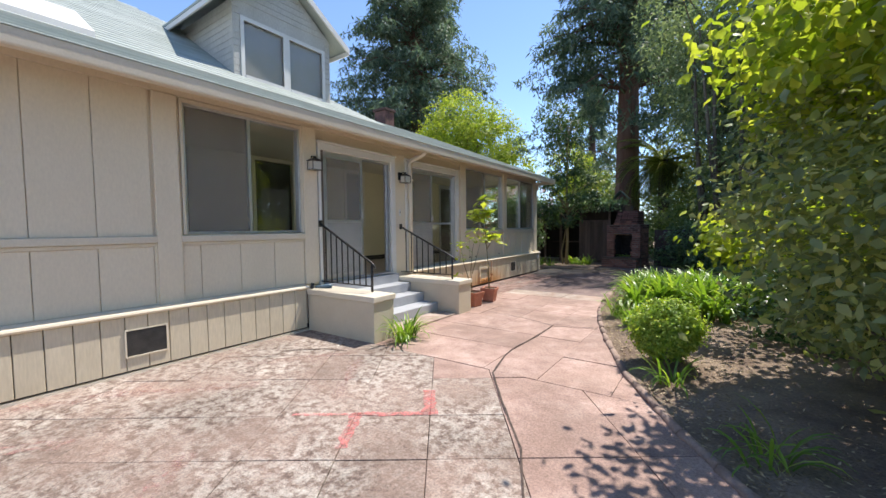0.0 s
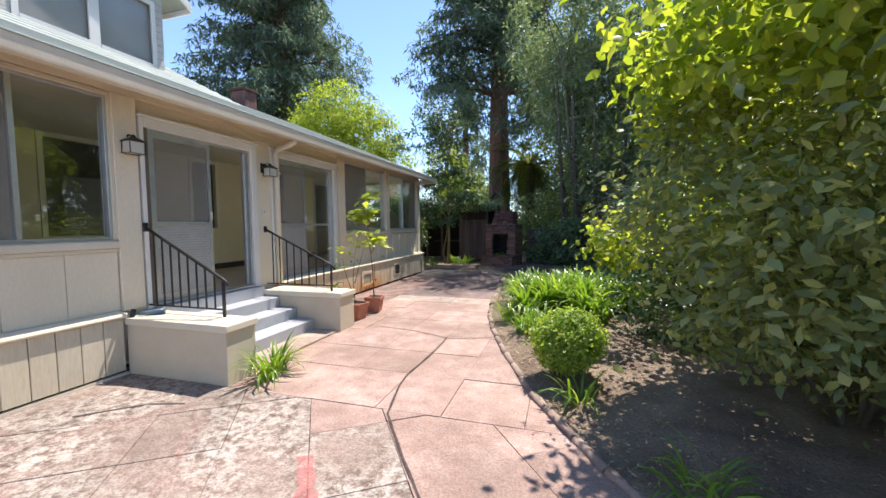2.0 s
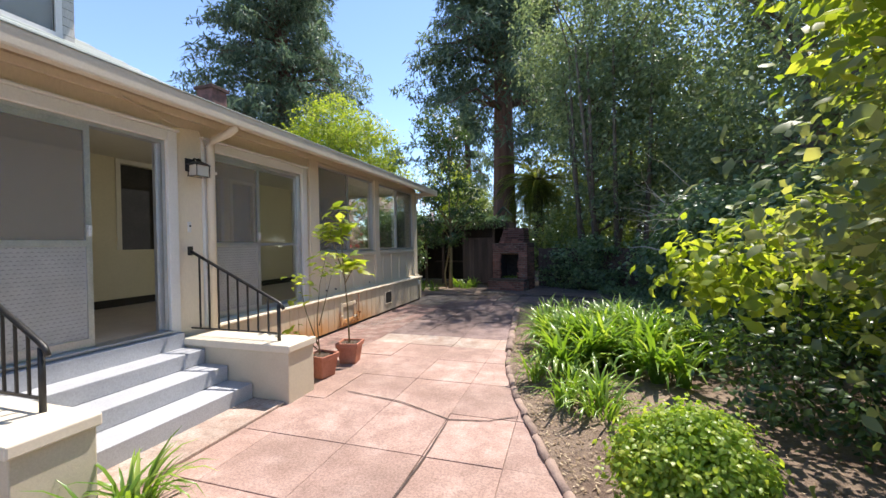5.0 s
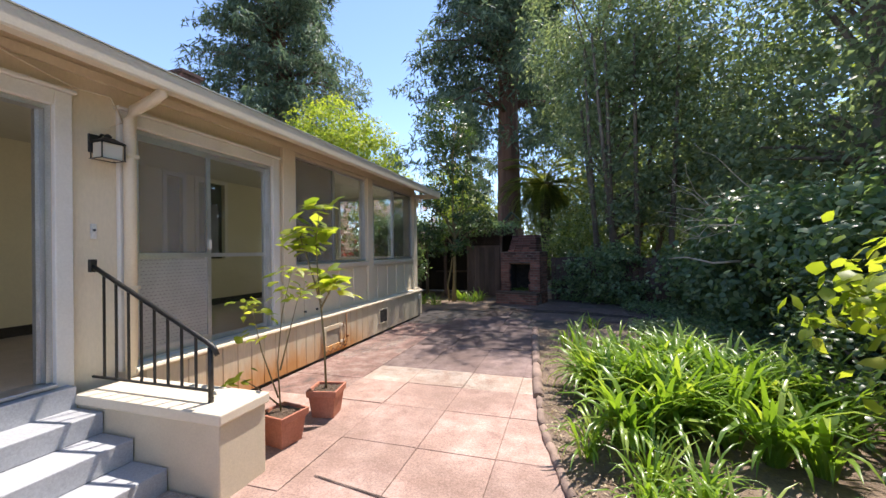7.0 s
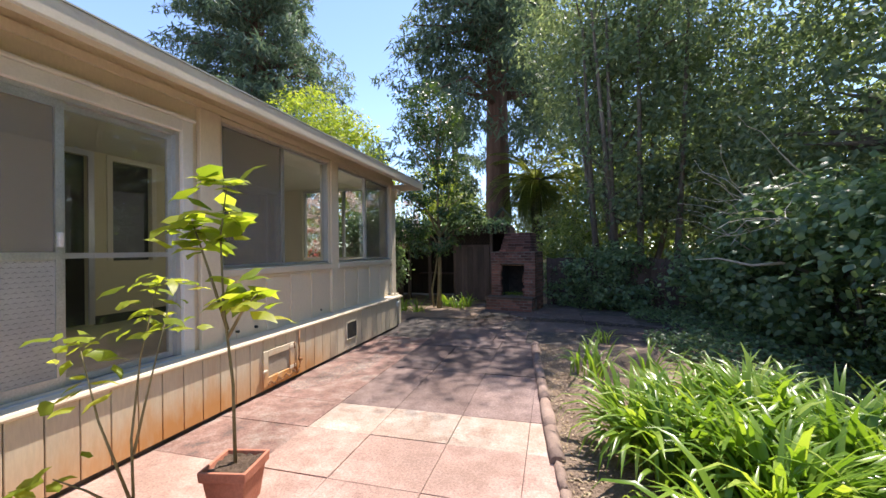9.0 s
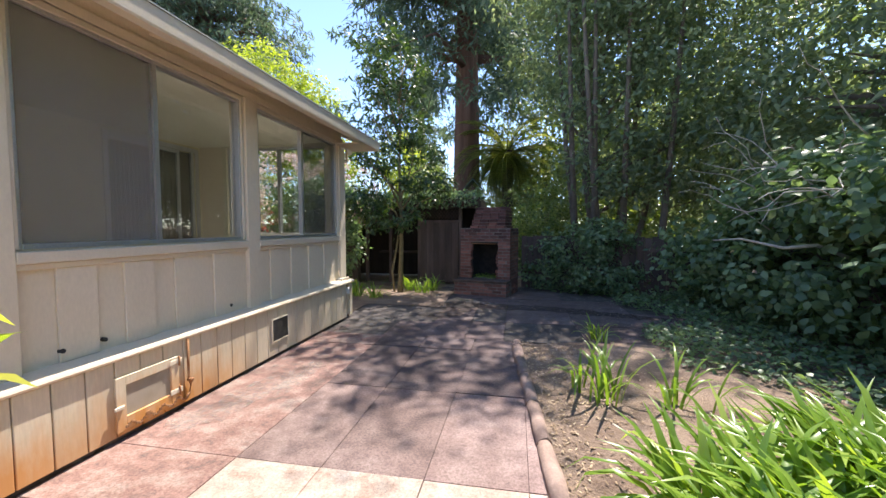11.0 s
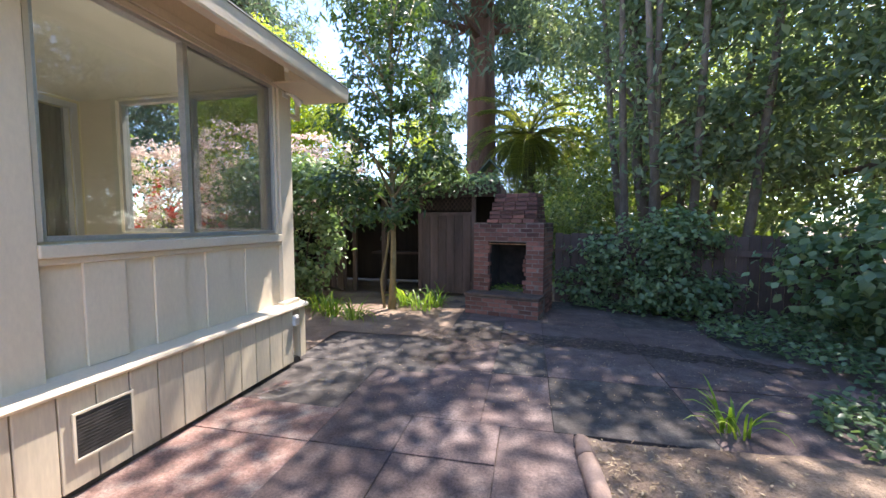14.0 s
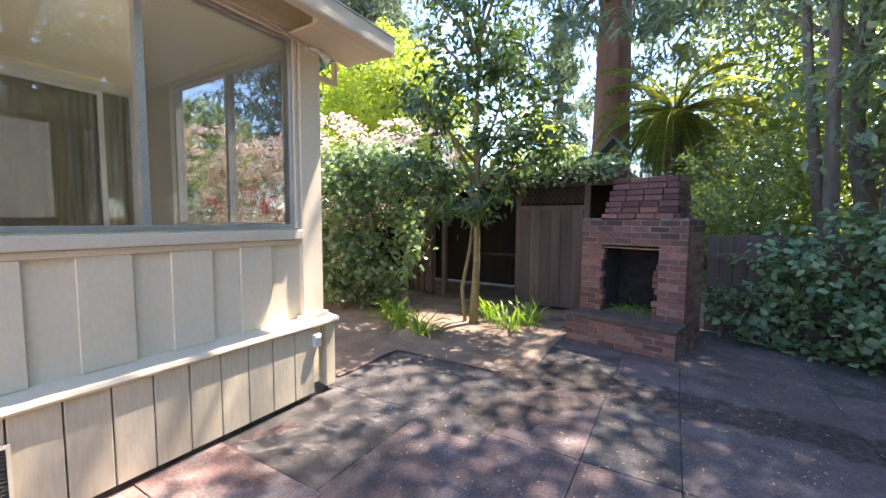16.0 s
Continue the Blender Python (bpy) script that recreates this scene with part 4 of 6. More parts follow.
def handrail(y, x_top, z_top, x_end, z_end, base):
    r = thing("handrail", "black wrought iron handrail on the cheek wall", "handrail", "handrails of the steps")
    bm = bmesh.new()
    tube(bm, [(x_top, y, z_top), (x_end - 0.05, y, z_end + 0.03), (x_end, y, z_end), (x_end + 0.03, y, z_end - 0.05)], 0.017, 8)
    part("rail", bm, IRON, r)
    part("end_post", tube(bmesh.new(), [(x_end - 0.03, y, base), (x_end - 0.03, y, z_end)], 0.018, 8), IRON, r)
    zl = base + 0.07
    part("lower_bar", boxes((x_top, x_end - 0.03, y - 0.008, y + 0.008, zl, zl + 0.016)), IRON, r)
    part("wall_plate", soft(boxes((x_top - 0.01, x_top + 0.02, y - 0.025, y + 0.025, z_top - 0.05, z_top + 0.05)), 0.004, 1), IRON, r)
    n = 9
    for k in range(1, n):
        x = x_top + (x_end - 0.03 - x_top) * k / n
        z = z_top + (z_end - z_top) * (x - x_top) / (x_end - x_top)
        part("baluster", boxes((x - 0.007, x + 0.007, y - 0.007, y + 0.007, zl + 0.016, z - 0.008)), IRON, r)
    return r


handrail(-1.75, 0.055, 1.56, 1.17, 0.98, 0.60)
handrail(0.10, 0.06, 1.51, 1.27, 0.95, 0.575)

# ---- fixtures on the wall ----


def lantern(y, z):
    la = thing("wall_lantern", "black iron and glass carriage lantern on the wall", "lantern", "wall lanterns", (0.05, y, z))
    part("back_plate", soft(boxes((-0.045, -0.03, -0.04, 0.04, -0.02, 0.16)), 0.004, 1), IRON, la)
    part("arm", tube(bmesh.new(), [(-0.04, 0, 0.1), (0.02, 0, 0.16), (0.07, 0, 0.13)], 0.008, 6), IRON, la)
    cage = bmesh.new()
    for sx in (0.02, 0.13):
        for sy in (-0.058, 0.05):
            bm_box(cage, sx - 0.003, sx + 0.003, sy + 0.002, sy + 0.007, -0.09, 0.06)
    for z0 in (-0.098, 0.055):
        for a in ((0.015, 0.135, -0.06, -0.05), (0.015, 0.135, 0.05, 0.06), (0.015, 0.025, -0.05, 0.05), (0.125, 0.135, -0.05, 0.05)):
            bm_box(cage, *a, z0, z0 + 0.006)
    part("cage", cage, IRON, la)
    part("glass", boxes((0.028, 0.122, -0.048, 0.048, -0.088, 0.055)), LANTERN_GLASS, la).visible_shadow = False
    cap = bmesh.new()
    ring = [cap.verts.new((0.075 + sx * 0.064, sy * 0.062, 0.066)) for sx, sy in ((-1, -1), (1, -1), (1, 1), (-1, 1))]
    tip = [cap.verts.new((0.075 + sx * 0.02, sy * 0.02, 0.115)) for sx, sy in ((-1, -1), (1, -1), (1, 1), (-1, 1))]
    cap.faces.new(ring[::-1])
    cap.faces.new(tip)
    for k in range(4):
        cap.faces.new((ring[k], ring[(k + 1) % 4], tip[(k + 1) % 4], tip[k]))
    part("cap", cap, IRON, la)
    part("finial", tube(bmesh.new(), [(0.075, 0, 0.115), (0.075, 0, 0.135), (0.075, 0, 0.155)], [0.016, 0.02, 0.004], 8), IRON, la)
    return la


for y, z in ((-1.88, 2.43), (0.17, 2.42)):
    lantern(y, z).scale = (1.15, 1.5, 0.82)
dp = thing("downspout", "cream painted metal downspout beside the door", "downspout")
part("pipe", tube(bmesh.new(), [(EX - 0.04, 0.36, 2.98), (EX - 0.05, 0.36, 2.90), (0.36, 0.36, 2.85), (0.16, 0.36, 2.80), (0.10, 0.36, 2.72), (0.095, 0.36, 2.5), (0.095, 0.36, 0.58)], 0.045, 12), TRIM, dp)
for z in (2.4, 1.3):
    part("strap", boxes((0.002, 0.14, 0.312, 0.408, z, z + 0.03)), TRIM, dp)
db = thing("doorbell", "small white doorbell with a brass plate", "doorbell")
part("plate", soft(boxes((0.002, 0.02, 0.12, 0.16, 1.72, 1.84)), 0.004, 1), PLASTIC, db)
part("button", tube(bmesh.new(), [(0.02, 0.14, 1.79), (0.028, 0.14, 1.79)], 0.01, 10), BLACK, db)
eb = thing("outlet_box", "white weatherproof outlet box on the skirting", "outlet")
part("box", soft(boxes((0.14, 0.18, 6.86, 6.93, 0.44, 0.55)), 0.006, 1), PLASTIC, eb)
part("cover", soft(boxes((0.18, 0.19, 6.87, 6.92, 0.46, 0.53)), 0.004, 1), ALU, eb)
br = thing("eave_bracket", "tan painted wooden bracket under the eaves corner", "bracket")
part("arm", soft(boxes((-0.045, 0.0, 7.054, 7.33, 2.70, 2.745)), 0.005, 1), TAN, br)
part("upright", soft(boxes((-0.043, -0.002, 7.285, 7.328, 2.747, 2.913)), 0.005, 1), TAN, br)
fl = thing("flood_lamp", "white weathered flood lamp under the eaves corner", "lamp")
part("bracket", tube(bmesh.new(), [(0.06, 6.97, 2.90), (0.10, 7.00, 2.89), (0.12, 7.03, 2.87)], 0.014, 8), PLASTIC, fl)
part("housing", tube(bmesh.new(), [(0.11, 7.015, 2.89), (0.13, 7.04, 2.86), (0.15, 7.08, 2.82), (0.155, 7.09, 2.81)], [0.018, 0.028, 0.042, 0.040], 12), PLASTIC, fl, "white lamp head")
part("base_plate", soft(boxes((0.051, 0.066, 6.92, 7.01, 2.85, 2.95)), 0.004, 1), PLASTIC, fl)
ec = thing("cable", "thin pale cable sagging along the eaves", "cable")
part("wire", tube(bmesh.new(), [(0.07, 4.7, 2.965), (0.085, 5.2, 2.95), (0.08, 5.7, 2.955), (0.10, 6.2, 2.93), (0.085, 6.5, 2.95), (0.10, 6.75, 2.90), (0.07, 6.95, 2.90)], 0.007, 6), TRIM, ec)
cb = thing("cable", "thin loose cable stapled under the eaves", "cable")
part("wire", tube(bmesh.new(), [(0.04, -0.55, 3.0), (0.05, -0.3, 2.93), (0.05, 0.0, 2.86), (0.045, 0.25, 2.88), (0.05, 0.34, 2.7), (0.06, 0.2, 2.6)], 0.006, 6), TRIM, cb)
hz = thing("hose_nozzle", "grey blue hose nozzle lying on the ledge", "hose nozzle")
part("barrel", tube(bmesh.new(), [(0.20, -1.98, 0.628), (0.25, -1.92, 0.63), (0.32, -1.84, 0.633), (0.36, -1.80, 0.633)], [0.018, 0.024, 0.034, 0.030], 10), BLUE, hz)
part("grip", tube(bmesh.new(), [(0.18, -2.03, 0.60), (0.17, -2.0, 0.68)], [0.02, 0.025], 8), BLACK, hz)


gp = thing("water_pipe", "thin rusty pipe beside the vent", "pipe")
part("pipe", tube(bmesh.new(), [(0.158, 3.60, 0.60), (0.158, 3.60, 0.36), (0.158, 3.60, 0.24), (0.158, 3.62, 0.20), (0.158, 3.60, 0.12), (0.158, 3.56, 0.08)], 0.011, 8), RUST, gp)
part("valve", tube(bmesh.new(), [(0.15, 3.60, 0.24), (0.19, 3.60, 0.24), (0.20, 3.60, 0.24)], [0.016, 0.02, 0.012], 8), RUST, gp)
for wy in (4.30, 2.75, 3.02):
    wp = thing("wall_plug", "small dark plug in the wall boards", "plug", "plugs in the wall")
    part("disc", tube(bmesh.new(), [(0.0, wy, 0.75), (0.032, wy, 0.75)], 0.016, 10), BLACK, wp)


def vent(y0, y1, z0, z1, metal, frame_mat, label):
    v = thing("crawl_vent", label, "vent", "crawl space vents")
    x = 0.142
    part("frame", boxes((x, x + 0.012, y0, y0 + 0.014, z0, z1), (x, x + 0.012, y1 - 0.014, y1, z0, z1), (x, x + 0.012, y0 + 0.014, y1 - 0.014, z0, z0 + 0.014), (x, x + 0.012, y0 + 0.014, y1 - 0.014, z1 - 0.014, z1)), frame_mat, v)
    part("backing", boxes((x - 0.004, x + 0.001, y0 + 0.014, y1 - 0.014, z0 + 0.014, z1 - 0.014)), metal, v)
    n = int((z1 - z0 - 0.05) / 0.02)
    for k in range(n):
        z = z0 + 0.03 + k * 0.02
        part("slat", boxes((x + 0.002, x + 0.008, y0 + 0.014, y1 - 0.014, z, z + 0.008)), metal, v)
    return v


vent(-4.24, -3.86, 0.18, 0.47, VENT, TAN, "dark meshed crawl space vent in the skirting")
vent(4.80, 5.14, 0.20, 0.48, VENT, TAN, "grey meshed crawl space vent in the skirting")



def access_hatch(y0, y1, z0, z1):
    """A board hatch with an inset panel, two hinges and a latch."""
    h = thing("access_hatch", "rust stained hatch with an inset panel in the skirting", "hatch")
    x, w = 0.139, 0.075
    for name, d in (("stile", (x, x + 0.02, y0, y0 + w, z0, z1)), ("stile", (x, x + 0.02, y1 - w, y1, z0, z1)), ("rail", (x, x + 0.018, y0 + w, y1 - w, z1 - 0.07, z1)), ("rail", (x, x + 0.018, y0 + w, y1 - w, z0, z0 + 0.10))):
        part(name, soft(boxes(d), 0.003, 1), SKIRT, h)
    part("panel", boxes((x, x + 0.003, y0 + w, y1 - w, z0 + 0.10, z1 - 0.07)), VENT_PANEL, h, "dull beige meshed panel")
    for z in (z0 + 0.09, z1 - 0.06):
        hinge = part("hinge", soft(boxes((x + 0.0205, x + 0.026, y1 - 0.09, y1 + 0.03, z, z + 0.04)), 0.003, 1), TAN, h, "painted strap hinge")
        part("pin", tube(bmesh.new(), [(x + 0.028, y1 - 0.002, z - 0.02), (x + 0.028, y1 - 0.002, z + 0.06)], 0.008, 8), RUST, hinge)
    part("latch", soft(boxes((x + 0.0205, x + 0.034, y0 - 0.02, y0 + 0.05, z0 + 0.17, z0 + 0.195)), 0.003, 1), TAN, h)
    crust = bmesh.new()
    for k in range(26):
        y = y0 + 0.06 + (y1 - y0 - 0.02) * k / 26
        bm_box(crust, x + 0.019, x + 0.025, y, y + random.uniform(0.012, 0.022), z0 + 0.018 + 0.02 * math.sin(k * 0.9), z0 + 0.03 + 0.02 * math.sin(k * 0.9) + random.uniform(0, 0.014))
    tagged(part("flaking_paint", crust, RUST, h, "flaking rusty paint"), "flaking rusty paint", "", "", "stuff")
    return h


access_hatch(2.97, 3.50, 0.08, 0.48)

# ---- pots and saplings ----


def pot(x, y, w, h, turn):
    p = thing("flower_pot", "square terracotta flower pot with a thick rim", "flower pot", "potted saplings", (x, y, 0.0))
    p.rotation_euler = (0, 0, radians(turn))
    bm = bmesh.new()
    levels = [(0.36 * w, 0.0), (0.45 * w, h * 0.76), (0.5 * w, h * 0.76), (0.52 * w, h), (0.45 * w, h), (0.43 * w, h * 0.86)]
    rings = [[bm.verts.new((sx * r, sy * r, z)) for sx, sy in ((-1, -1), (1, -1), (1, 1), (-1, 1))] for r, z in levels]
    bm.faces.new(rings[0][::-1])
    for a, b in zip(rings, rings[1:]):
        for k in range(4):
            bm.faces.new((a[k], a[(k + 1) % 4], b[(k + 1) % 4], b[k]))
    bm.faces.new(rings[-1])
    part("body", soft(bm, 0.006, 2), TERRA, p)
    sb = bmesh.new()
    bmesh.ops.create_grid(sb, x_segments=12, y_segments=12, size=0.425 * w)
    for v in sb.verts:
        v.co.z = h * 0.88 + random.uniform(0, 0.018)
    part("soil", sb, SOIL, p)
    return p


pot(1.30, 1.36, 0.29, 0.27, 12)
pot(1.28, 0.76, 0.29, 0.27, -8)


def sapling(name, label, foot, stems, leaf_len, leaf_w, per, mat, spread, thick=0.012):
    s = thing(name, label, "sapling", "potted saplings", foot)
    f = np.array(foot)
    pts, nrm = [], []
    for path, tufts in stems:
        part("stem", tube(bmesh.new(), path, [thick * (1 - 0.7 * k / (len(path) - 1)) for k in range(len(path))], 7), GREENSTEM, s)
        for c, n in tufts:
            for _ in range(n):
                a = random.uniform(0, 6.28)
                r = random.uniform(0.02, spread)
                pts.append((c[0] + math.cos(a) * r, c[1] + math.sin(a) * r, c[2] + random.uniform(-0.06, 0.06) - r * 0.25))
                nrm.append((math.cos(a) * 0.25, math.sin(a) * 0.25, 1))
    leaf_cloud("leaves", pts, nrm, leaf_len, leaf_w, mat, s, 0.15, 0.28)
    return s


sapling("sapling", "slender sapling with broad yellow green leaves", (1.28, 1.38, 0.24),
        [([(0, 0, 0), (-0.03, 0.02, 0.5), (-0.06, -0.02, 1.0), (-0.10, 0.0, 1.45), (-0.06, 0.02, 1.82)], [((-0.06, 0.02, 1.80), 14), ((-0.10, 0.0, 1.6), 12), ((-0.12, 0.02, 1.42), 8), ((-0.0, 0.05, 1.12), 10), ((0.06, 0.0, 1.0), 6)]),
         ([(-0.05, 0, 0.85), (-0.15, -0.05, 1.25), (-0.24, -0.08, 1.55)], [((-0.24, -0.08, 1.58), 14), ((-0.2, -0.06, 1.45), 8)]),
         ([(-0.05, 0, 0.8), (0.06, 0.03, 1.0), (0.14, 0.05, 1.08)], [((0.14, 0.05, 1.08), 9)])], 0.23, 0.14, 8, LIME_LEAF, 0.18)
sapling("sapling", "thin many stemmed sapling with small yellow leaves", (1.24, 0.78, 0.24),
        [([(0, 0, 0), (-0.04, 0.02, 0.35), (-0.02, 0.05, 0.7), (0.05, 0.08, 1.02)], [((0.05, 0.08, 1.02), 16), ((0.0, 0.06, 0.9), 10)]),
         ([(-0.02, 0, 0.1), (-0.12, -0.06, 0.45), (-0.16, -0.10, 0.75)], [((-0.16, -0.1, 0.78), 18), ((-0.15, -0.08, 0.62), 8)]),
         ([(0, 0, 0.3), (0.08, 0.0, 0.55), (0.16, 0.02, 0.85)], [((0.16, 0.02, 0.87), 14)]),
         ([(-0.02, 0, 0.05), (-0.10, -0.12, 0.2), (-0.16, -0.2, 0.28)], [((-0.16, -0.2, 0.3), 9)])], 0.115, 0.05, 8, LIME_LEAF, 0.15, 0.007).scale = (1.12, 1.12, 1.18)

# ---- strap leaved plants ----


def strap_clump(name, label, spots, count, length, width, mat, low=0.9, high=1.45, category="plant", fan=26):
    """A clump of leaf fans; each fan is a rosette of arching blades."""
    p = thing(name, label, category, "", (spots[0][0], spots[0][1], 0.0))
    ox, oy = spots[0][0], spots[0][1]
    whole = sum(q[2] ** 2 for q in spots)
    for x, y, r in spots:
        n = int(count * r * r / whole)
        fans = max(1, round(n / fan))
        for f in range(fans):
            fa, fd = random.uniform(0, 6.28), (r * math.sqrt(random.random()) if fans > 1 else 0)
            fx, fy = x + math.cos(fa) * fd, y + math.sin(fa) * fd
            rows = []
            for _ in range(max(3, n // fans)):
                a, d = random.uniform(0, 6.28), (0.07 if fans > 1 else r) * math.sqrt(random.random())
                px, py = fx + math.cos(a) * d, fy + math.sin(a) * d
                head = a + random.gauss(0, 0.5) if random.random() < 0.6 else fa + random.gauss(0, 0.8)
                rows.append((px - ox, py - oy, bed_z(px, py) * (1 if px > kerb_x(py) else 0) - 0.01, head, length * random.uniform(0.6, 1.15), width * random.uniform(0.7, 1.2), random.uniform(low, high)))
            blades("leaf_fan", rows, mat, p)
    return p


strap_clump("agapanthus", "large clump of arching bright green agapanthus leaves", [(4.55, 2.3, 0.7), (4.12, 2.55, 0.42), (5.2, 1.8, 0.6), (4.15, 1.8, 0.48), (4.95, 2.75, 0.5)], 1600, 0.74, 0.044, BLADE, 1.05, 1.52)
strap_clump("agapanthus", "narrow leaved young clump at the path edge", [(4.0, 0.75, 0.32), (3.8, 1.25, 0.22), (4.35, 0.45, 0.25)], 230, 0.48, 0.02, BLADE, 1.0, 1.5)
strap_clump("grass_tuft", "green tuft of strap leaves against the cheek wall", [(1.62, -1.70, 0.13)], 75, 0.50, 0.022, BLADE, 0.9, 1.5)
strap_clump("grass_tuft", "sparse pale green iris tuft in bare earth", [(3.72, 4.25, 0.14), (3.55, 4.5, 0.08)], 34, 0.62, 0.026, BLADE, 1.15, 1.5)
strap_clump("grass_tuft", "few tall iris blades in bare earth", [(4.25, 4.2, 0.09), (4.45, 4.05, 0.05)], 16, 0.6, 0.026, BLADE, 1.1, 1.5)
strap_clump("grass_tuft", "small dark iris tuft between paving and ivy", [(4.06, 6.35, 0.10)], 24, 0.42, 0.022, BLADE, 1.15, 1.5)
strap_clump("grass_tuft", "thin tuft of leaves below the round bush", [(4.72, -1.55, 0.10)], 22, 0.42, 0.022, BLADE, 0.7, 1.4)
strap_clump("grass_tuft", "thin dark tuft in the shaded bed", [(5.3, -2.6, 0.14)], 30, 0.4, 0.02, BLADE, 0.8, 1.4)
for x, y, r in ((-0.55, 9.0, 0.14), (-0.1, 8.85, 0.12), (0.75, 9.75, 0.18), (-0.9, 9.3, 0.14), (0.35, 10.1, 0.14), (0.95, 10.1, 0.12)):
    strap_clump("iris_clump", "green iris clump under the small tree", [(x, y, r)], 34, 0.5, 0.026, BLADE, 0.9, 1.5)

# ---- bushes ----


def bush(name, label, blobs, count, per, size, length, width, mat, shell=0.75, stems=(), category="bush", droop=0.1):
    c = blobs[0][0]
    b = thing(name, label, category, "", (c[0], c[1], 0))
    pts, nrm, cen = clumps(blobs, count, per, size, shell)
    keep = pts[:, 2] > 0.02
    leaf_cloud("leaves", pts[keep] - np.array((c[0], c[1], 0)), nrm[keep], length, width, mat, b, droop)
    for k in range(len(stems) or 9):
        t = Vector(cen[int(rng.integers(len(cen)))]) - Vector((c[0], c[1], 0))
        a = Vector((random.uniform(-0.08, 0.08), random.uniform(-0.08, 0.08), -0.03))
        part("stem", tube(bmesh.new(), [a, a.lerp(t, 0.5) + Vector((0, 0, 0.1 * t.length)), t], [0.008 + 0.006 * t.length, 0.010, 0.004], 6), BARK, b)
    return b


bush("round_bush", "clipped round bright green box bush", [((4.62, -1.02, 0.42), (0.30, 0.30, 0.28)), ((4.58, -1.0, 0.36), (0.27, 0.27, 0.22)), ((4.67, -1.06, 0.48), (0.23, 0.23, 0.22))], 680, 24, 0.075, 0.036, 0.023, BOX_LEAF, 0.8)
bush("camellia", "tall dense dark leaved shrub beside the path", [((6.6, -1.5, 1.75), (1.4, 1.5, 1.2)), ((7.2, 0.2, 1.5), (1.1, 1.2, 1.3)), ((6.7, -2.4, 1.9), (1.1, 1.1, 1.0)), ((7.6, -1.2, 2.5), (1.2, 1.4, 0.9)), ((6.1, -1.5, 0.8), (0.55, 0.8, 0.42)), ((5.8, -1.1, 1.75), (0.7, 0.8, 0.85)), ((6.8, -1.3, 0.7), (0.95, 1.2, 0.55)), ((6.95, -2.5, 0.85), (0.75, 0.7, 0.6)), ((5.95, -2.0, 1.45), (0.65, 0.8, 0.7))], 820, 24, 0.36, 0.092, 0.05, CAMELLIA_LEAF, 0.66, stems=range(6))
bush("maple", "overhanging maple with sunlit yellow green leaves", [((7.2, 0.6, 2.9), (1.1, 0.9, 0.9)), ((5.55, -1.9, 2.9), (0.6, 0.8, 0.45)), ((5.95, -2.6, 2.75), (0.55, 0.5, 0.45)), ((5.75, -0.95, 2.75), (0.5, 0.55, 0.5)), ((5.25, 0.3, 1.35), (0.35, 0.4, 0.3)), ((6.2, -2.9, 3.2), (0.7, 0.6, 0.4)), ((6.3, -0.6, 3.3), (0.9, 1.1, 0.5)), ((6.7, -2.6, 2.75), (0.9, 0.8, 0.4)), ((7.0, -3.3, 2.6), (0.8, 0.7, 0.45)), ((6.4, 1.0, 1.3), (0.7, 0.6, 0.6))], 560, 22, 0.34, 0.115, 0.075, LIME_LEAF, 0.5, category="tree")
bush("shade_shrub", "dark low shrub behind the agapanthus", [((6.3, 2.0, 0.6), (1.0, 1.4, 0.6)), ((7.0, 3.4, 0.9), (1.0, 1.2, 0.9)), ((6.0, 0.6, 0.45), (0.8, 0.8, 0.45))], 300, 24, 0.3, 0.08, 0.04, DARK_LEAF, 0.5)
bush("ivy_hedge", "dark hedge of large ivy leaves over a fence", [((7.1, 5.4, 1.2), (0.9, 1.4, 1.2)), ((6.9, 7.2, 1.2), (0.9, 1.5, 1.2)), ((6.7, 8.8, 0.95), (0.9, 1.0, 0.95)), ((7.4, 3.6, 1.3), (1.0, 1.4, 1.3)), ((7.0, 6.4, 2.0), (0.9, 1.8, 0.6))], 640, 26, 0.36, 0.13, 0.10, IVY, 0.6, category="hedge")
bush("fence_vine", "dark leaved vine hanging over the back fence", [((4.3, 10.6, 1.05), (0.85, 0.35, 0.5)), ((5.0, 10.3, 1.25), (0.6, 0.4, 0.5)), ((3.7, 10.85, 0.35), (0.6, 0.3, 0.35)), ((4.9, 10.2, 0.4), (0.9, 0.4, 0.35))], 240, 22, 0.26, 0.10, 0.07, IVY, 0.5, category="vine")
bush("wall_vine", "leafy green vine covering the side screen", [((-1.6, 9.75, 1.3), (0.85, 0.32, 1.3)), ((-2.4, 9.5, 1.3), (0.7, 0.4, 1.3)), ((-1.7, 9.9, 2.35), (1.0, 0.5, 0.35))], 330, 24, 0.26, 0.11, 0.08, IVY, 0.5, category="vine")
bush("laurel", "green laurel bush behind the fence", [((3.5, 13.6, 2.0), (1.0, 0.9, 1.1)), ((4.6, 14.2, 2.4), (0.9, 0.9, 0.9))], 170, 26, 0.34, 0.11, 0.05, MID_LEAF, 0.5)
bush("rhododendron", "rhododendron covered in pale pink blossom", [((-3.4, 10.6, 1.9), (1.3, 0.9, 1.5)), ((-1.9, 11.2, 2.3), (1.1, 0.9, 0.9)), ((-4.8, 10.2, 1.6), (1.3, 1.1, 1.4)), ((-6.5, 9.8, 1.8), (1.4, 1.1, 1.7)), ((-8.4, 9.6, 2.0), (1.5, 1.2, 1.9))], 430, 22, 0.3, 0.09, 0.05, RHODO_LEAF, 0.6)
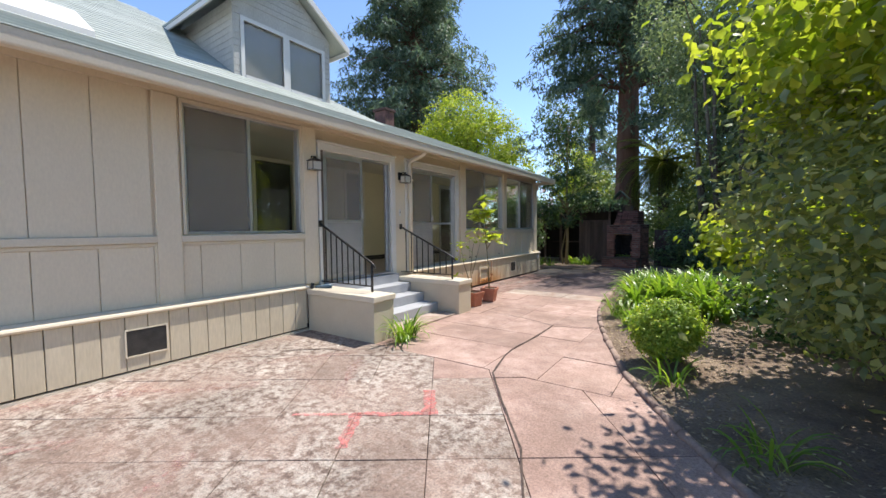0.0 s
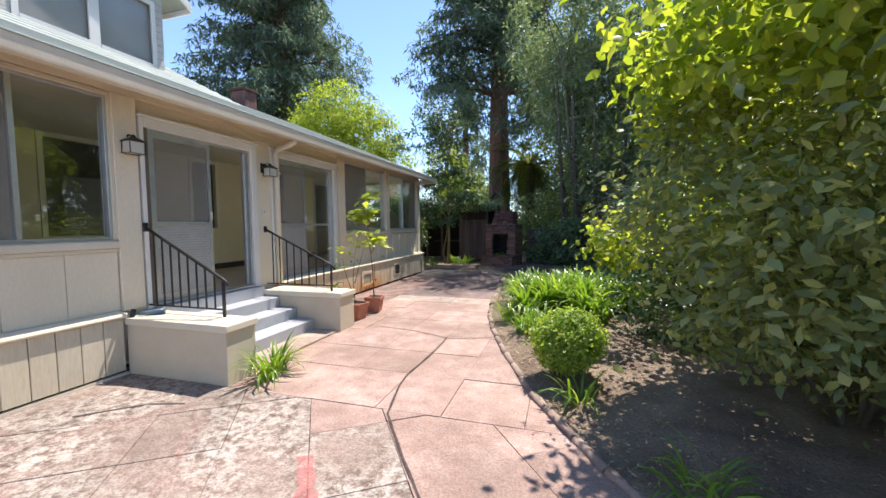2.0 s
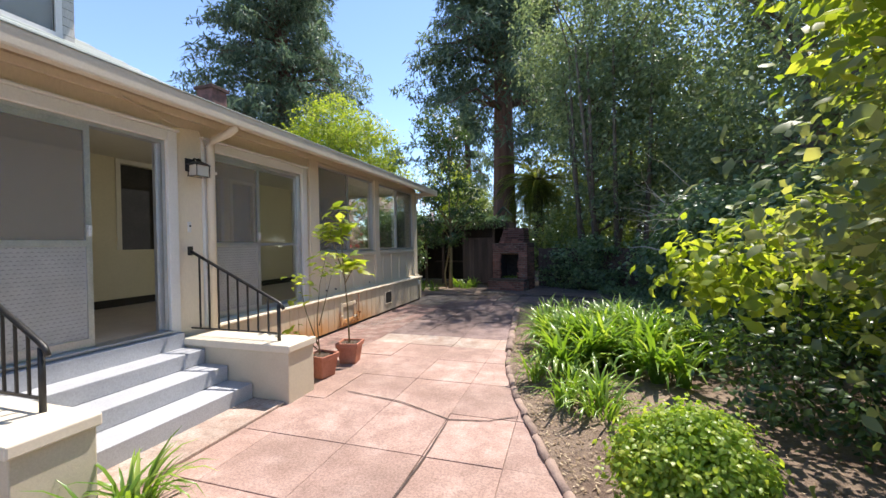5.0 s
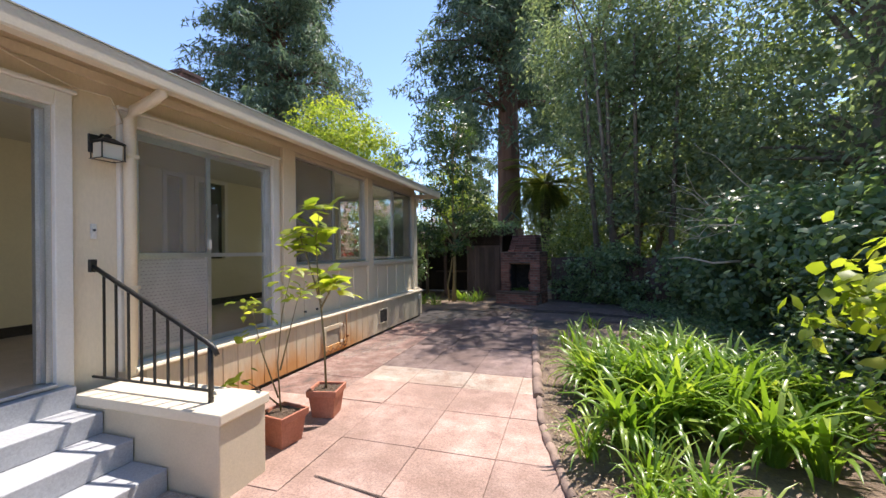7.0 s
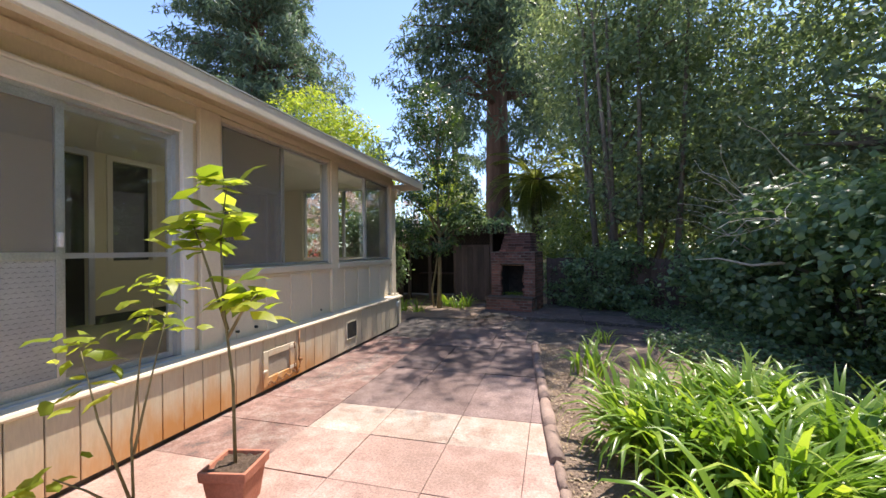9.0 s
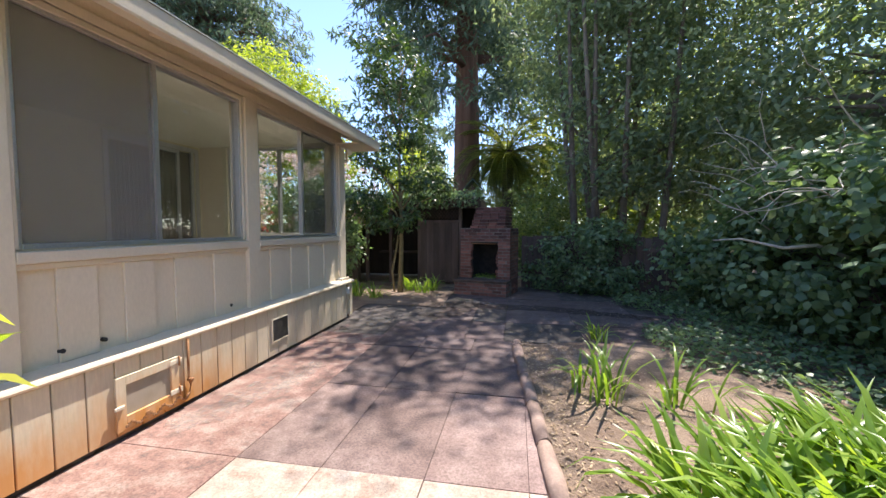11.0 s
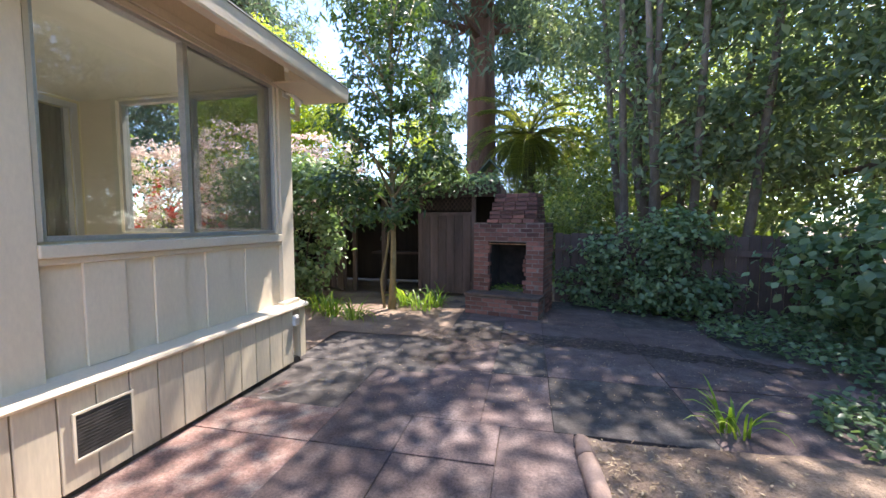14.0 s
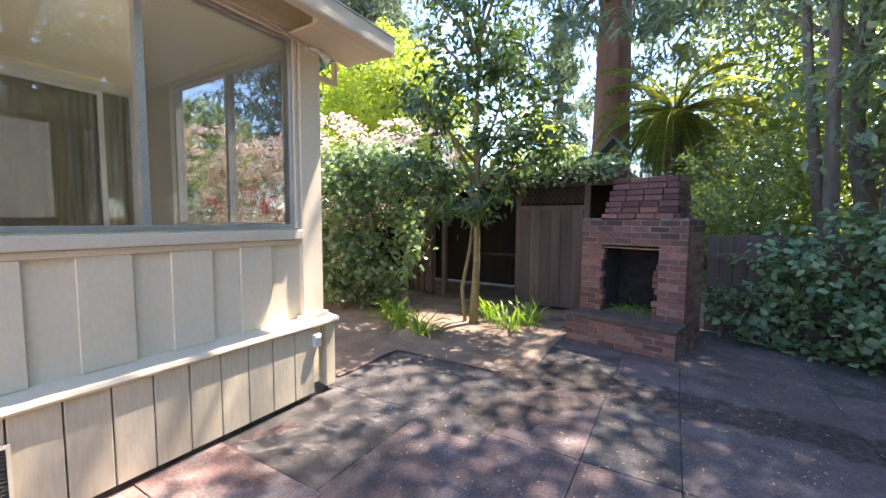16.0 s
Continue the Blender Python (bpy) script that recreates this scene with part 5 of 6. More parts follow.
bl = clumps([((-3.3, 10.2, 2.1), (1.35, 0.9, 1.45)), ((-1.9, 11.0, 2.5), (1.1, 0.9, 0.9)), ((-4.8, 10.0, 1.8), (1.3, 1.1, 1.35)), ((-6.5, 9.6, 1.9), (1.4, 1.1, 1.6))], 700, 24, 0.15, 0.9)
tagged(leaf_cloud("blossom", bl[0], bl[1], 0.065, 0.055, BLOOM), "pale pink blossom on the rhododendron", "flowers", "", "stuff")
bl = clumps([((-3.7, 9.7, 1.8), (0.5, 0.4, 0.5)), ((-4.7, 9.3, 1.9), (0.7, 0.4, 0.5))], 34, 14, 0.12, 0.8)
tagged(leaf_cloud("blossom", bl[0], bl[1], 0.07, 0.06, RED_BLOOM), "coral red blossom low on the rhododendron", "flowers", "", "stuff")
# shed roof growth
pts = np.stack([rng.uniform(-2.9, 1.95, 4200), rng.uniform(11.15, 13.2, 4200), np.zeros(4200)], 1)
pts[:, 2] = 2.40 + 0.06 * np.sin(pts[:, 0] * 3) + rng.random(4200) ** 2 * 0.28
tagged(leaf_cloud("roof_vine", pts, np.tile((0, 0, 1.0), (4200, 1)), 0.08, 0.055, IVY), "sunlit creeper spreading over the shed roof", "vine", "", "stuff")
pts = np.stack([rng.uniform(-3.1, 2.0, 1500), rng.uniform(11.0, 11.2, 1500), 2.44 - rng.random(1500) ** 2 * 0.35], 1)
tagged(leaf_cloud("roof_vine", pts, np.tile((0, -0.8, 0.8), (1500, 1)), 0.085, 0.06, IVY), "creeper hanging over the edge of the shed roof", "vine", "", "stuff")
# ivy on the ground at the foot of the hedge
n = 9500
xs, ysv = rng.uniform(4.7, 7.6, n), rng.uniform(3.6, 9.8, n)
lim = 4.7 + 0.35 * np.sin(ysv * 1.9) + np.where(ysv > 7, 0.55, 0.0) + np.where(ysv < 5, 0.45, 0)
keep = xs > lim
pts = np.stack([xs, ysv, 0.02 + rng.random(n) * 0.16 + np.clip(xs - lim, 0, 1.5) * 0.06], 1)[keep]
tagged(leaf_cloud("ground_ivy", pts, np.tile((0, 0, 1.2), (len(pts), 1)), 0.07, 0.062, IVY, None, 0.1, 0.55), "low ivy covering the ground below the hedge", "ivy", "", "stuff")
n = 900
pts = np.stack([rng.uniform(3.3, 5.2, n), rng.uniform(9.8, 10.7, n), 0.02 + rng.random(n) * 0.14], 1)
keep = pts[:, 1] > 10.9 - (pts[:, 0] - 3.2) * 0.42 - 0.25
tagged(leaf_cloud("ground_ivy", pts[keep], np.tile((0, 0, 1.2), (int(keep.sum()), 1)), 0.085, 0.075, IVY, None, 0.1, 0.45), "low ivy along the foot of the fence", "ivy", "", "stuff")
# fallen leaves on earth and paving
n = 5200
a = rng.uniform(-4.5, 6.0, n)
off = rng.exponential(0.6, n)
pts = np.array([(kerb_x(y) + 0.08 + o, y, bed_z(kerb_x(y) + 0.08 + o, y) + 0.012) for y, o in zip(a, off)])
tagged(leaf_cloud("fallen_leaves", pts, np.tile((0, 0, 2.0), (n, 1)), 0.042, 0.013, LITTER, None, 0, 0.5), "dry fallen leaves on the planting bed", "leaves", "", "stuff")
n = 2400
pts = np.stack([rng.uniform(0.3, 5.0, n), rng.uniform(6.3, 10.8, n), np.full(n, 0.012)], 1)
tagged(leaf_cloud("fallen_leaves", pts, np.tile((0, 0, 3.0), (n, 1)), 0.022, 0.009, LITTER, None, 0, 0.5), "bits of dry leaf scattered on the back paving", "leaves", "", "stuff")

# ---- outdoor fireplace ----
FP = Matrix.Translation((1.53, 9.76, 0)) @ pose(0, 0, 0, 0, 0, -15)
fp = thing("outdoor_fireplace", "old red brick outdoor fireplace with a raised hearth", "fireplace")
fp.matrix_basis = FP
BL, BH, JT = 0.199, 0.062, 0.011
bm = soft(boxes((0, BL, -0.045, 0.045, 0, BH)), 0.005, 1)
bmesh.ops.recalc_face_normals(bm, faces=bm.faces[:])
brick_mesh = bpy.data.meshes.new("brick")
bm.to_mesh(brick_mesh)
bm.free()
brick_mesh.materials.append(BRICK)
sooty_mesh = brick_mesh.copy()
sooty_mesh.materials[0] = SOOTBRICK


def lay(x0, y0, dx, dy, length, z0, courses, skip=None, ragged=0.0, sooty=99.0):
    """Running bond along a face from (x0, y0) in the direction (dx, dy)."""
    for c in range(courses):
        z = z0 + c * (BH + JT)
        s = -(BL + JT) * 0.5 if c % 2 else 0.0
        while s < length - 0.02:
            a, b = max(s, 0.0), min(s + BL, length)
            if b - a > 0.03:
                mid = (a + b) / 2
                segs = [(a, b)]
                if skip:
                    sa, sb, za, zt = skip
                    if z + BH > za and z < zt:
                        e0 = sa + random.uniform(-ragged, ragged)
                        e1 = sb + random.uniform(-ragged, ragged)
                        segs = [(p, q) for p, q in ((a, min(b, e0)), (max(a, e1), b)) if q - p > 0.03]
                for p, q in segs:
                    o = new("brick", sooty_mesh if z + random.uniform(-0.12, 0.12) > sooty else brick_mesh)
                    o.parent = fp
                    ang = math.atan2(dy, dx)
                    jx = random.uniform(-0.004, 0.004)
                    o.matrix_basis = Matrix.Translation((x0 + dx * p - dy * jx, y0 + dy * p + dx * jx, z)) @ Matrix.Rotation(ang + random.uniform(-0.008, 0.008), 4, "Z") @ Matrix.Diagonal(((q - p) / BL, 1, 1, 1))
            s += BL + JT


HW, BW0, BW1 = 1.26, 0.02, 1.25
BF, BB = 0.33, 1.04
O0, O1, OZ0, OZ1 = 0.31, 0.93, 0.37, 1.18
for d in ((0.004, HW - 0.004, 0.004, BF + 0.1, 0, 0.29), (BW0 + 0.004, O0 - 0.03, BF + 0.004, BB - 0.004, 0.3, 1.54), (O1 + 0.03, BW1 - 0.004, BF + 0.004, BB - 0.004, 0.3, 1.54), (O0 - 0.03, O1 + 0.03, BF + 0.004, BB - 0.004, OZ1 + 0.03, 1.52), (O0 - 0.03, O1 + 0.03, BB - 0.1, BB - 0.03, 0.3, OZ1 + 0.03), (O0 - 0.03, O1 + 0.03, BF + 0.03, BB - 0.1, 0.0, 0.33)):
    part("core", boxes(d), MORTAR, fp, "grey mortar core")
part("firebox", boxes((O0 - 0.03, O0 - 0.01, BF + 0.1, BB - 0.12, 0.34, OZ1), (O1 + 0.01, O1 + 0.03, BF + 0.1, BB - 0.12, 0.34, OZ1), (O0 - 0.01, O1 + 0.01, BB - 0.13, BB - 0.11, 0.34, OZ1), (O0 - 0.01, O1 + 0.01, BF + 0.1, BB - 0.13, OZ1, OZ1 + 0.02)), SOOT, fp, "soot black firebox lining")
lay(0.0, 0.045, 1, 0, HW, 0.0, 4)
lay(HW - 0.045, 0.09, 0, 1, BF - 0.1, 0.0, 4)
lay(0.045, BF - 0.05, 0, -1, BF - 0.14, 0.0, 4)
part("hearth_slab", soft(boxes((-0.015, HW + 0.015, -0.012, BF + 0.05, 0.296, 0.352)), 0.012, 2), HEARTH, fp, "mossy dark hearth top")
lay(BW0, BF + 0.045, 1, 0, BW1 - BW0, 0.355, 16, (O0 - BW0, O1 - BW0, 0.0, OZ1 - 0.02), 0.035, 1.3)
lay(BW1 - 0.045, BF + 0.09, 0, 1, BB - BF - 0.09, 0.0, 21, None, 0, 1.35)
lay(BW0 + 0.045, BB, 0, -1, BB - BF - 0.09, 0.0, 21)
part("lintel", boxes((O0 - 0.06, O1 + 0.06, BF + 0.02, BF + 0.1, OZ1 - 0.012, OZ1)), RUST, fp, "rusty iron lintel bar")
cx0, cx1 = 0.24, 1.14
for c in range(7):
    z = 1.535 + c * (BH + JT)
    a, b = cx0 + c * 0.018 + (0.02 if c % 2 else 0), cx1 - c * 0.010
    lay(a, BF + 0.12 + c * 0.012, 1, 0, b - a, z, 1, None, 0, 1.55)
    lay(b - 0.045, BF + 0.17 + c * 0.012, 0, 1, 0.42, z, 1, None, 0, 0)
    lay(a + 0.045, BF + 0.60, 0, -1, 0.42 - c * 0.012, z, 1, None, 0, 0)
part("chimney_core", boxes((0.31, 1.08, BF + 0.135, BF + 0.60, 1.525, 1.75), (0.37, 1.05, BF + 0.18, BF + 0.60, 1.75, 2.02)), MORTAR, fp)
pts = np.stack([rng.uniform(O0, O1, 420), rng.uniform(BF + 0.02, BB - 0.15, 420), 0.36 + rng.random(420) * 0.06], 1)
mo = leaf_cloud("moss", pts, np.tile((0, 0, 1.0), (420, 1)), 0.035, 0.018, BLADE, fp, 0, 0.6)
tagged(mo, "green moss and weeds on the hearth", "", "", "stuff")

# ---- shed ----
sh = thing("garden_shed", "old open fronted wooden shed under a creeper roof", "shed")
part("roof", soft(boxes((-3.2, 2.0, 11.2, 13.4, 2.27, 2.36)), 0.01, 1), OLDWOOD, sh, "flat weathered board roof")
part("fascia", boxes((-3.2, 2.0, 11.17, 11.198, 2.20, 2.38)), OLDWOOD, sh)
# back and left walls carry the shed's inner shade in their colour
part("back_wall", boxes((-3.2, 2.0, 13.3, 13.36, 0, 2.27)), SHADEWOOD, sh, "shed boards coloured dark for the shade inside")
part("side_wall", boxes((-3.2, -3.14, 11.25, 13.3, 0, 2.27)), SHADEWOOD, sh)
part("side_wall", boxes((1.94, 2.0, 11.5, 13.3, 0, 2.27)), OLDWOOD, sh)
for x in (-2.2, -1.62, -1.3, -0.6, 0.24, 1.40):
    part("post", soft(boxes((x, x + 0.09, 11.36, 11.45, 0, 2.27)), 0.006, 1), OLDWOOD, sh)
for k in range(5):
    part("board", soft(boxes((-2.1 + k * 0.13, -2.0 + k * 0.13, 11.40, 11.425, 0.05, random.uniform(1.3, 1.7))), 0.004, 1), OLDWOOD, sh)
for k in range(6):
    part("board", soft(boxes((0.34 + k * 0.176, 0.512 + k * 0.176, 11.33, 11.355, 0.04, 1.74 + (k % 2) * 0.004)), 0.004, 1), OLDWOOD, sh, "")
part("door_rail", boxes((0.32, 1.42, 11.318, 11.329, 1.69, 1.76)), OLDWOOD, sh)
part("shelf", boxes((-1.2, 0.2, 12.2, 12.7, 0.78, 0.83)), OLDWOOD, sh, "rough potting shelf")
part("beam", boxes((-3.14, 1.94, 11.36, 11.45, 2.08, 2.26)), OLDWOOD, sh)
lt = bmesh.new()
for k in range(22):
    x = -0.6 + k * 0.09
    for s in (1, -1):
        v = [lt.verts.new(p) for p in ((x, 11.34 + 0.004 * s, 1.80 if s > 0 else 2.06), (x + 0.02, 11.34 + 0.004 * s, 1.80 if s > 0 else 2.06), (x + 0.22, 11.34 + 0.004 * s, 2.06 if s > 0 else 1.80), (x + 0.20, 11.34 + 0.004 * s, 2.06 if s > 0 else 1.80))]
        lt.faces.new(v)
part("lattice", lt, OLDWOOD, sh, "strip of diagonal lattice")
bh = thing("bird_house", "small bird house with a green tin roof", "bird house")
part("post", boxes((1.66, 1.74, 12.3, 12.38, 2.36, 2.75)), REDWOOD_BARK, bh)
for s in (-1, 1):
    part("roof_side", quad_slab([(1.7, 12.1, 2.98), (1.7, 12.6, 2.98), (1.7 + s * 0.30, 12.6, 2.66), (1.7 + s * 0.30, 12.1, 2.66)], 0.04), GREEN_ROOF, bh)

# ---- fence ----
fence = thing("fence", "weathered dark board fence behind the vines", "fence")


def fence_run(a, b, h):
    a, b = Vector((*a, 0)), Vector((*b, 0))
    d = (b - a)
    n = int(d.length / 0.152)
    d.normalize()
    ang = math.atan2(d.y, d.x)
    bm = soft(boxes((0, 0.146, -0.012, 0.012, 0.0, 1.0)), 0.003, 1)
    bmesh.ops.recalc_face_normals(bm, faces=bm.faces[:])
    me = bpy.data.meshes.new("board")
    bm.to_mesh(me)
    bm.free()
    me.materials.append(OLDWOOD)
    for k in range(n):
        o = new("board", me)
        o.parent = fence
        p = a + d * (k * 0.152)
        o.matrix_basis = Matrix.Translation(p + Vector((0, 0, -0.02))) @ Matrix.Rotation(ang, 4, "Z") @ Matrix.Diagonal((1, 1, h + random.uniform(-0.02, 0.02), 1))
    o = part("rail", boxes((0, n * 0.152, -0.05, -0.013, h - 0.35, h - 0.26)), OLDWOOD, fence)
    o.matrix_basis = Matrix.Translation(a) @ Matrix.Rotation(ang, 4, "Z")


fence_run((3.1, 11.25), (7.3, 9.75), 1.35)
fence_run((7.75, 9.6), (8.1, -6.0), 1.6)
fence_run((-9.0, 13.6), (-3.3, 13.5), 1.7)

# ---- trees ----


def conifer(name, label, x, y, h, r0, spread, base, count, per, full=0.7, size=0.9, bare=0.0):
    t = thing(name, label, "tree", "", (x, y, 0))
    bm = bmesh.new()
    ring, seg = [], 20
    hs = [0, 0.6, 1.6, 3.5, 7, 12, h * 0.6, h * 0.8, h]
    pts = [(0, 0, z - 0.1) for z in hs]
    tube(bm, pts, [r0 * (1.28 - 0.22 * min(1, z / 1.6)) * max(0.05, 1 - 0.6 * z / h) for z in hs], seg)
    P, N = [], []
    for k in range(count):
        f = random.random() ** 0.85
        z = base + (h - base) * f
        reach = spread * (1 - f) ** full * random.uniform(0.55, 1.1) + 0.4
        a = random.uniform(0, 6.28)
        dx, dy = math.cos(a), math.sin(a)
        drop = reach * random.uniform(0.05, 0.35)
        if k % 3 == 0 and z > bare - 1.0:
            part("limb", tube(bmesh.new(), [(0, 0, z), (dx * reach * 0.5, dy * reach * 0.5, z + 0.05 * reach), (dx * reach, dy * reach, z - drop)], [0.09 + 0.02 * reach, 0.06, 0.02], 5), REDWOOD_BARK, t)
        m = per
        s = np.sqrt(rng.random(m)) * 0.95 + 0.08
        wide = 0.28 * reach * (1.1 - s)
        q = np.stack([dx * reach * s - dy * rng.normal(0, 1, m) * wide, dy * reach * s + dx * rng.normal(0, 1, m) * wide, z + 0.1 * reach * s - drop * s ** 2 - np.abs(rng.normal(0, 0.32, m)) * size], 1)
        q = q[(np.hypot(q[:, 0], q[:, 1]) > 3.2) | (q[:, 2] > bare)]
        P.append(q)
        N.append(np.tile((dx * 0.4, dy * 0.4, 1.0), (len(q), 1)))
    part("trunk", bm, REDWOOD_BARK, t)
    leaf_cloud("crown", np.concatenate(P), np.concatenate(N), 0.56 * size, 0.12 * size, CONIFER, t, 0.9, 0.6)
    return t


conifer("redwood", "giant redwood with a straight fissured trunk", 0.35, 21.5, 23, 0.74, 7.4, 7.0, 300, 170, full=0.65, bare=10.5)
conifer("conifer", "tall dark conifer beyond the house", -29, 37, 40, 1.1, 14.5, 3, 560, 120, size=1.6, full=0.5)
conifer("conifer", "dark conifer far behind the shed", -8, 46, 20, 0.6, 4.5, 3, 120, 90, size=1.3)
tree("lime_tree", "light yellow green deciduous tree behind the house", (-13.0, 25, 0), (-13, 25, 11), 0.3, [((-14.5, 25, 10.3), (3.4, 3, 3.4)), ((-11.2, 24.5, 8.4), (2.8, 2.6, 3.2)), ((-17.5, 26, 8.6), (3.0, 2.6, 3.0)), ((-9.2, 24, 6.0), (2.3, 2.2, 2.8))], 640, 38, 0.75, 0.28, 0.13, BARK, LIME_LEAF, 18)
tree("lime_tree", "far yellow green tree seen past the shed", (-7.0, 33, 0), (-7, 33, 7.5), 0.25, [((-7, 33, 7.0), (2.4, 2.4, 2.6)), ((-5.4, 32, 4.5), (2.0, 2.0, 2.4))], 200, 30, 0.7, 0.26, 0.12, BARK, LIME_LEAF, 8)
tree("small_tree", "slender dark leaved tree with two stems", (0.22, 9.72, 0), (0.2, 9.85, 5.8), 0.06, [((0.15, 9.85, 4.3), (0.85, 0.75, 0.9)), ((-0.1, 9.8, 5.5), (0.95, 0.9, 0.8)), ((-0.25, 9.75, 3.1), (0.75, 0.7, 0.6)), ((0.9, 9.7, 2.45), (0.75, 0.65, 0.35)), ((0.1, 9.4, 1.75), (0.8, 0.55, 0.3)), ((-0.5, 9.6, 2.1), (0.5, 0.6, 0.35)), ((0.7, 10.0, 3.4), (0.45, 0.6, 0.4))], 235, 22, 0.27, 0.15, 0.06, GREENSTEM, DARK_LEAF, 20, 0.4, 0.3, wob=0.05)
part("stem", tube(bmesh.new(), [(-0.15, 0.05, -0.05), (-0.2, 0.02, 0.5), (-0.08, 0.03, 1.1), (0.0, 0.0, 1.7)], [0.03, 0.027, 0.024, 0.015], 8), GREENSTEM, [o for o in bpy.data.objects if o.name == "small_tree"][0])
# the last two masses and the one at z 11.2 are unseen, added to shade paving
tree("bay_tree", "large many stemmed bay tree over the back fence", (5.3, 13.3, 0), (4.6, 12.8, 9.5), 0.17, [((5.5, 12.0, 3.0), (1.5, 0.8, 1.0)), ((5.3, 12.6, 6.8), (2.0, 2.0, 2.2)), ((6.6, 12.6, 5.2), (2.4, 2.2, 2.8)), ((5.2, 13.2, 9.8), (3.0, 2.6, 2.6)), ((7.6, 11.4, 8.2), (2.6, 2.6, 2.8)), ((7.2, 11.8, 3.4), (1.5, 1.2, 1.1)), ((4.2, 15.6, 8.6), (1.8, 1.8, 3.0)), ((4.6, 10.6, 11.2), (2.1, 2.1, 1.0)), ((2.6, 11.8, 11.8), (1.0, 0.8, 0.5)), ((2.4, 10.6, 11.8), (0.8, 0.8, 0.4))], 860, 56, 0.74, 0.20, 0.08, BARK, BAY_LEAF, 34, 0.35, 0.35, start=0.1)
for dx, dy, tx, ty in ((0.35, 0.1, 1.6, 0.6), (0.9, 0.35, 2.4, -0.4), (-0.3, 0.2, -1.3, -0.4), (-0.6, -0.9, -1.1, -1.7), (-0.2, -1.2, -0.5, -2.2), (0.5, -1.1, 0.3, -2.3), (1.3, -1.3, 1.5, -2.4), (0.1, -1.0, -0.9, -2.4)):
    part("stem", tube(bmesh.new(), [(dx, dy, -0.1), (dx + (tx - dx) * 0.3, dy + (ty - dy) * 0.3, 1.6), (dx + (tx - dx) * 0.6, dy + (ty - dy) * 0.6, 4.0), (tx, ty, 8.2)], [0.11, 0.09, 0.07, 0.03], 8), BARK, [o for o in bpy.data.objects if o.name == "bay_tree"][0])
tree("bay_tree", "dense green tree leaning over the ivy hedge", (9.4, 7.4, 0), (9.0, 7.2, 8.5), 0.28, [((9.3, 7.6, 6.2), (1.9, 2.2, 2.2)), ((9.0, 4.4, 4.6), (2.0, 2.2, 2.2)), ((8.9, 9.6, 4.6), (1.9, 2.0, 2.4)), ((9.4, 6.5, 8.6), (2.6, 3.0, 2.0)), ((8.0, 8.6, 3.0), (1.1, 1.4, 1.0)), ((8.3, 10.6, 4.2), (1.5, 1.3, 1.6)), ((9.6, 12.4, 2.6), (1.6, 1.4, 1.7)), ((7.8, 13.2, 2.4), (1.2, 1.0, 1.4)), ((11.2, 9.6, 3.0), (1.4, 1.9, 2.0))], 960, 38, 0.6, 0.19, 0.08, BARK, BAY_LEAF, 26, 0.35, 0.35)
tree("bay_tree", "shady green tree beyond the side fence", (10.6, 0.6, 0), (10.2, 0.6, 7), 0.28, [((9.8, 0.6, 5.0), (2.2, 2.8, 2.6)), ((10.0, -3.0, 4.6), (2.2, 2.6, 2.6)), ((10.4, 3.6, 5.4), (2.2, 2.2, 2.8))], 560, 36, 0.7, 0.2, 0.09, BARK, MID_LEAF, 18, 0.3, 0.5)
for x, y, s in ((13, 18, 1.0), (8.5, 21, 1.1), (17, 10, 1.1), (15, -4, 1.0), (4.8, 27, 1.0), (-3.5, 30, 0.6), (-22, 18, 0.8), (-15, 14, 0.6), (12, 30, 1.3)):
    tree("woodland_tree", "woodland tree with a broad green crown", (x, y, 0), (x, y, 8 * s), 0.3 * s, [((x, y, 6.5 * s), (3.6 * s, 3.6 * s, 4.0 * s)), ((x + 1.5, y - 1.5, 3.6 * s), (2.8 * s, 2.8 * s, 2.6 * s)), ((x - 2, y + 1, 4.4 * s), (2.6 * s, 2.6 * s, 3.0 * s))], 300, 30, 0.95 * s, 0.32, 0.15, BARK, MID_LEAF, 12)
# low growth beyond the fences
for i, (x0, x1, y0, y1, h) in enumerate(((3.0, 9.0, 14.0, 17.0, 2.6), (8.6, 11.0, -6.0, 9.0, 2.4), (-6.5, 2.5, 15.5, 19.0, 2.2), (-1.0, 9.0, 24.0, 28.0, 5.0))):
    pts = np.stack([rng.uniform(x0, x1, 6500), rng.uniform(y0, y1, 6500), rng.random(6500) ** 0.7 * h], 1)
    pts[:, 2] *= 0.75 + 0.25 * np.sin(pts[:, 0] * 1.3 + pts[:, 1] * 1.7)
    tagged(leaf_cloud("undergrowth", pts, np.tile((0, -0.3, 0.8), (6500, 1)), 0.24, 0.12, MID_LEAF, None, 0.3, 0.8), "sunlit undergrowth beyond the fence", "undergrowth", "", "stuff")
# dead branches in the hedge
dead = thing("dead_branches", "bare pale dead branches sticking out of the hedge", "branch", "", (6.35, 6.2, 0))
for k in range(18):
    a = Vector((random.uniform(-0.1, 0.4), random.uniform(-1.2, 0.9), random.uniform(1.5, 2.6)))
    pts_b = [a]
    d = Vector((-0.5, random.uniform(-0.4, 0.4), random.uniform(0.0, 0.5))).normalized()
    for j in range(6):
        d = (d + Vector((random.uniform(-0.6, 0.4), random.uniform(-0.6, 0.6), random.uniform(-0.6, 0.55)))).normalized()
        pts_b.append(pts_b[-1] + d * 0.22)
    part("branch", tube(bmesh.new(), pts_b, [0.010 * (1 - 0.7 * j / 6) for j in range(7)], 6), PALE_BARK, dead)
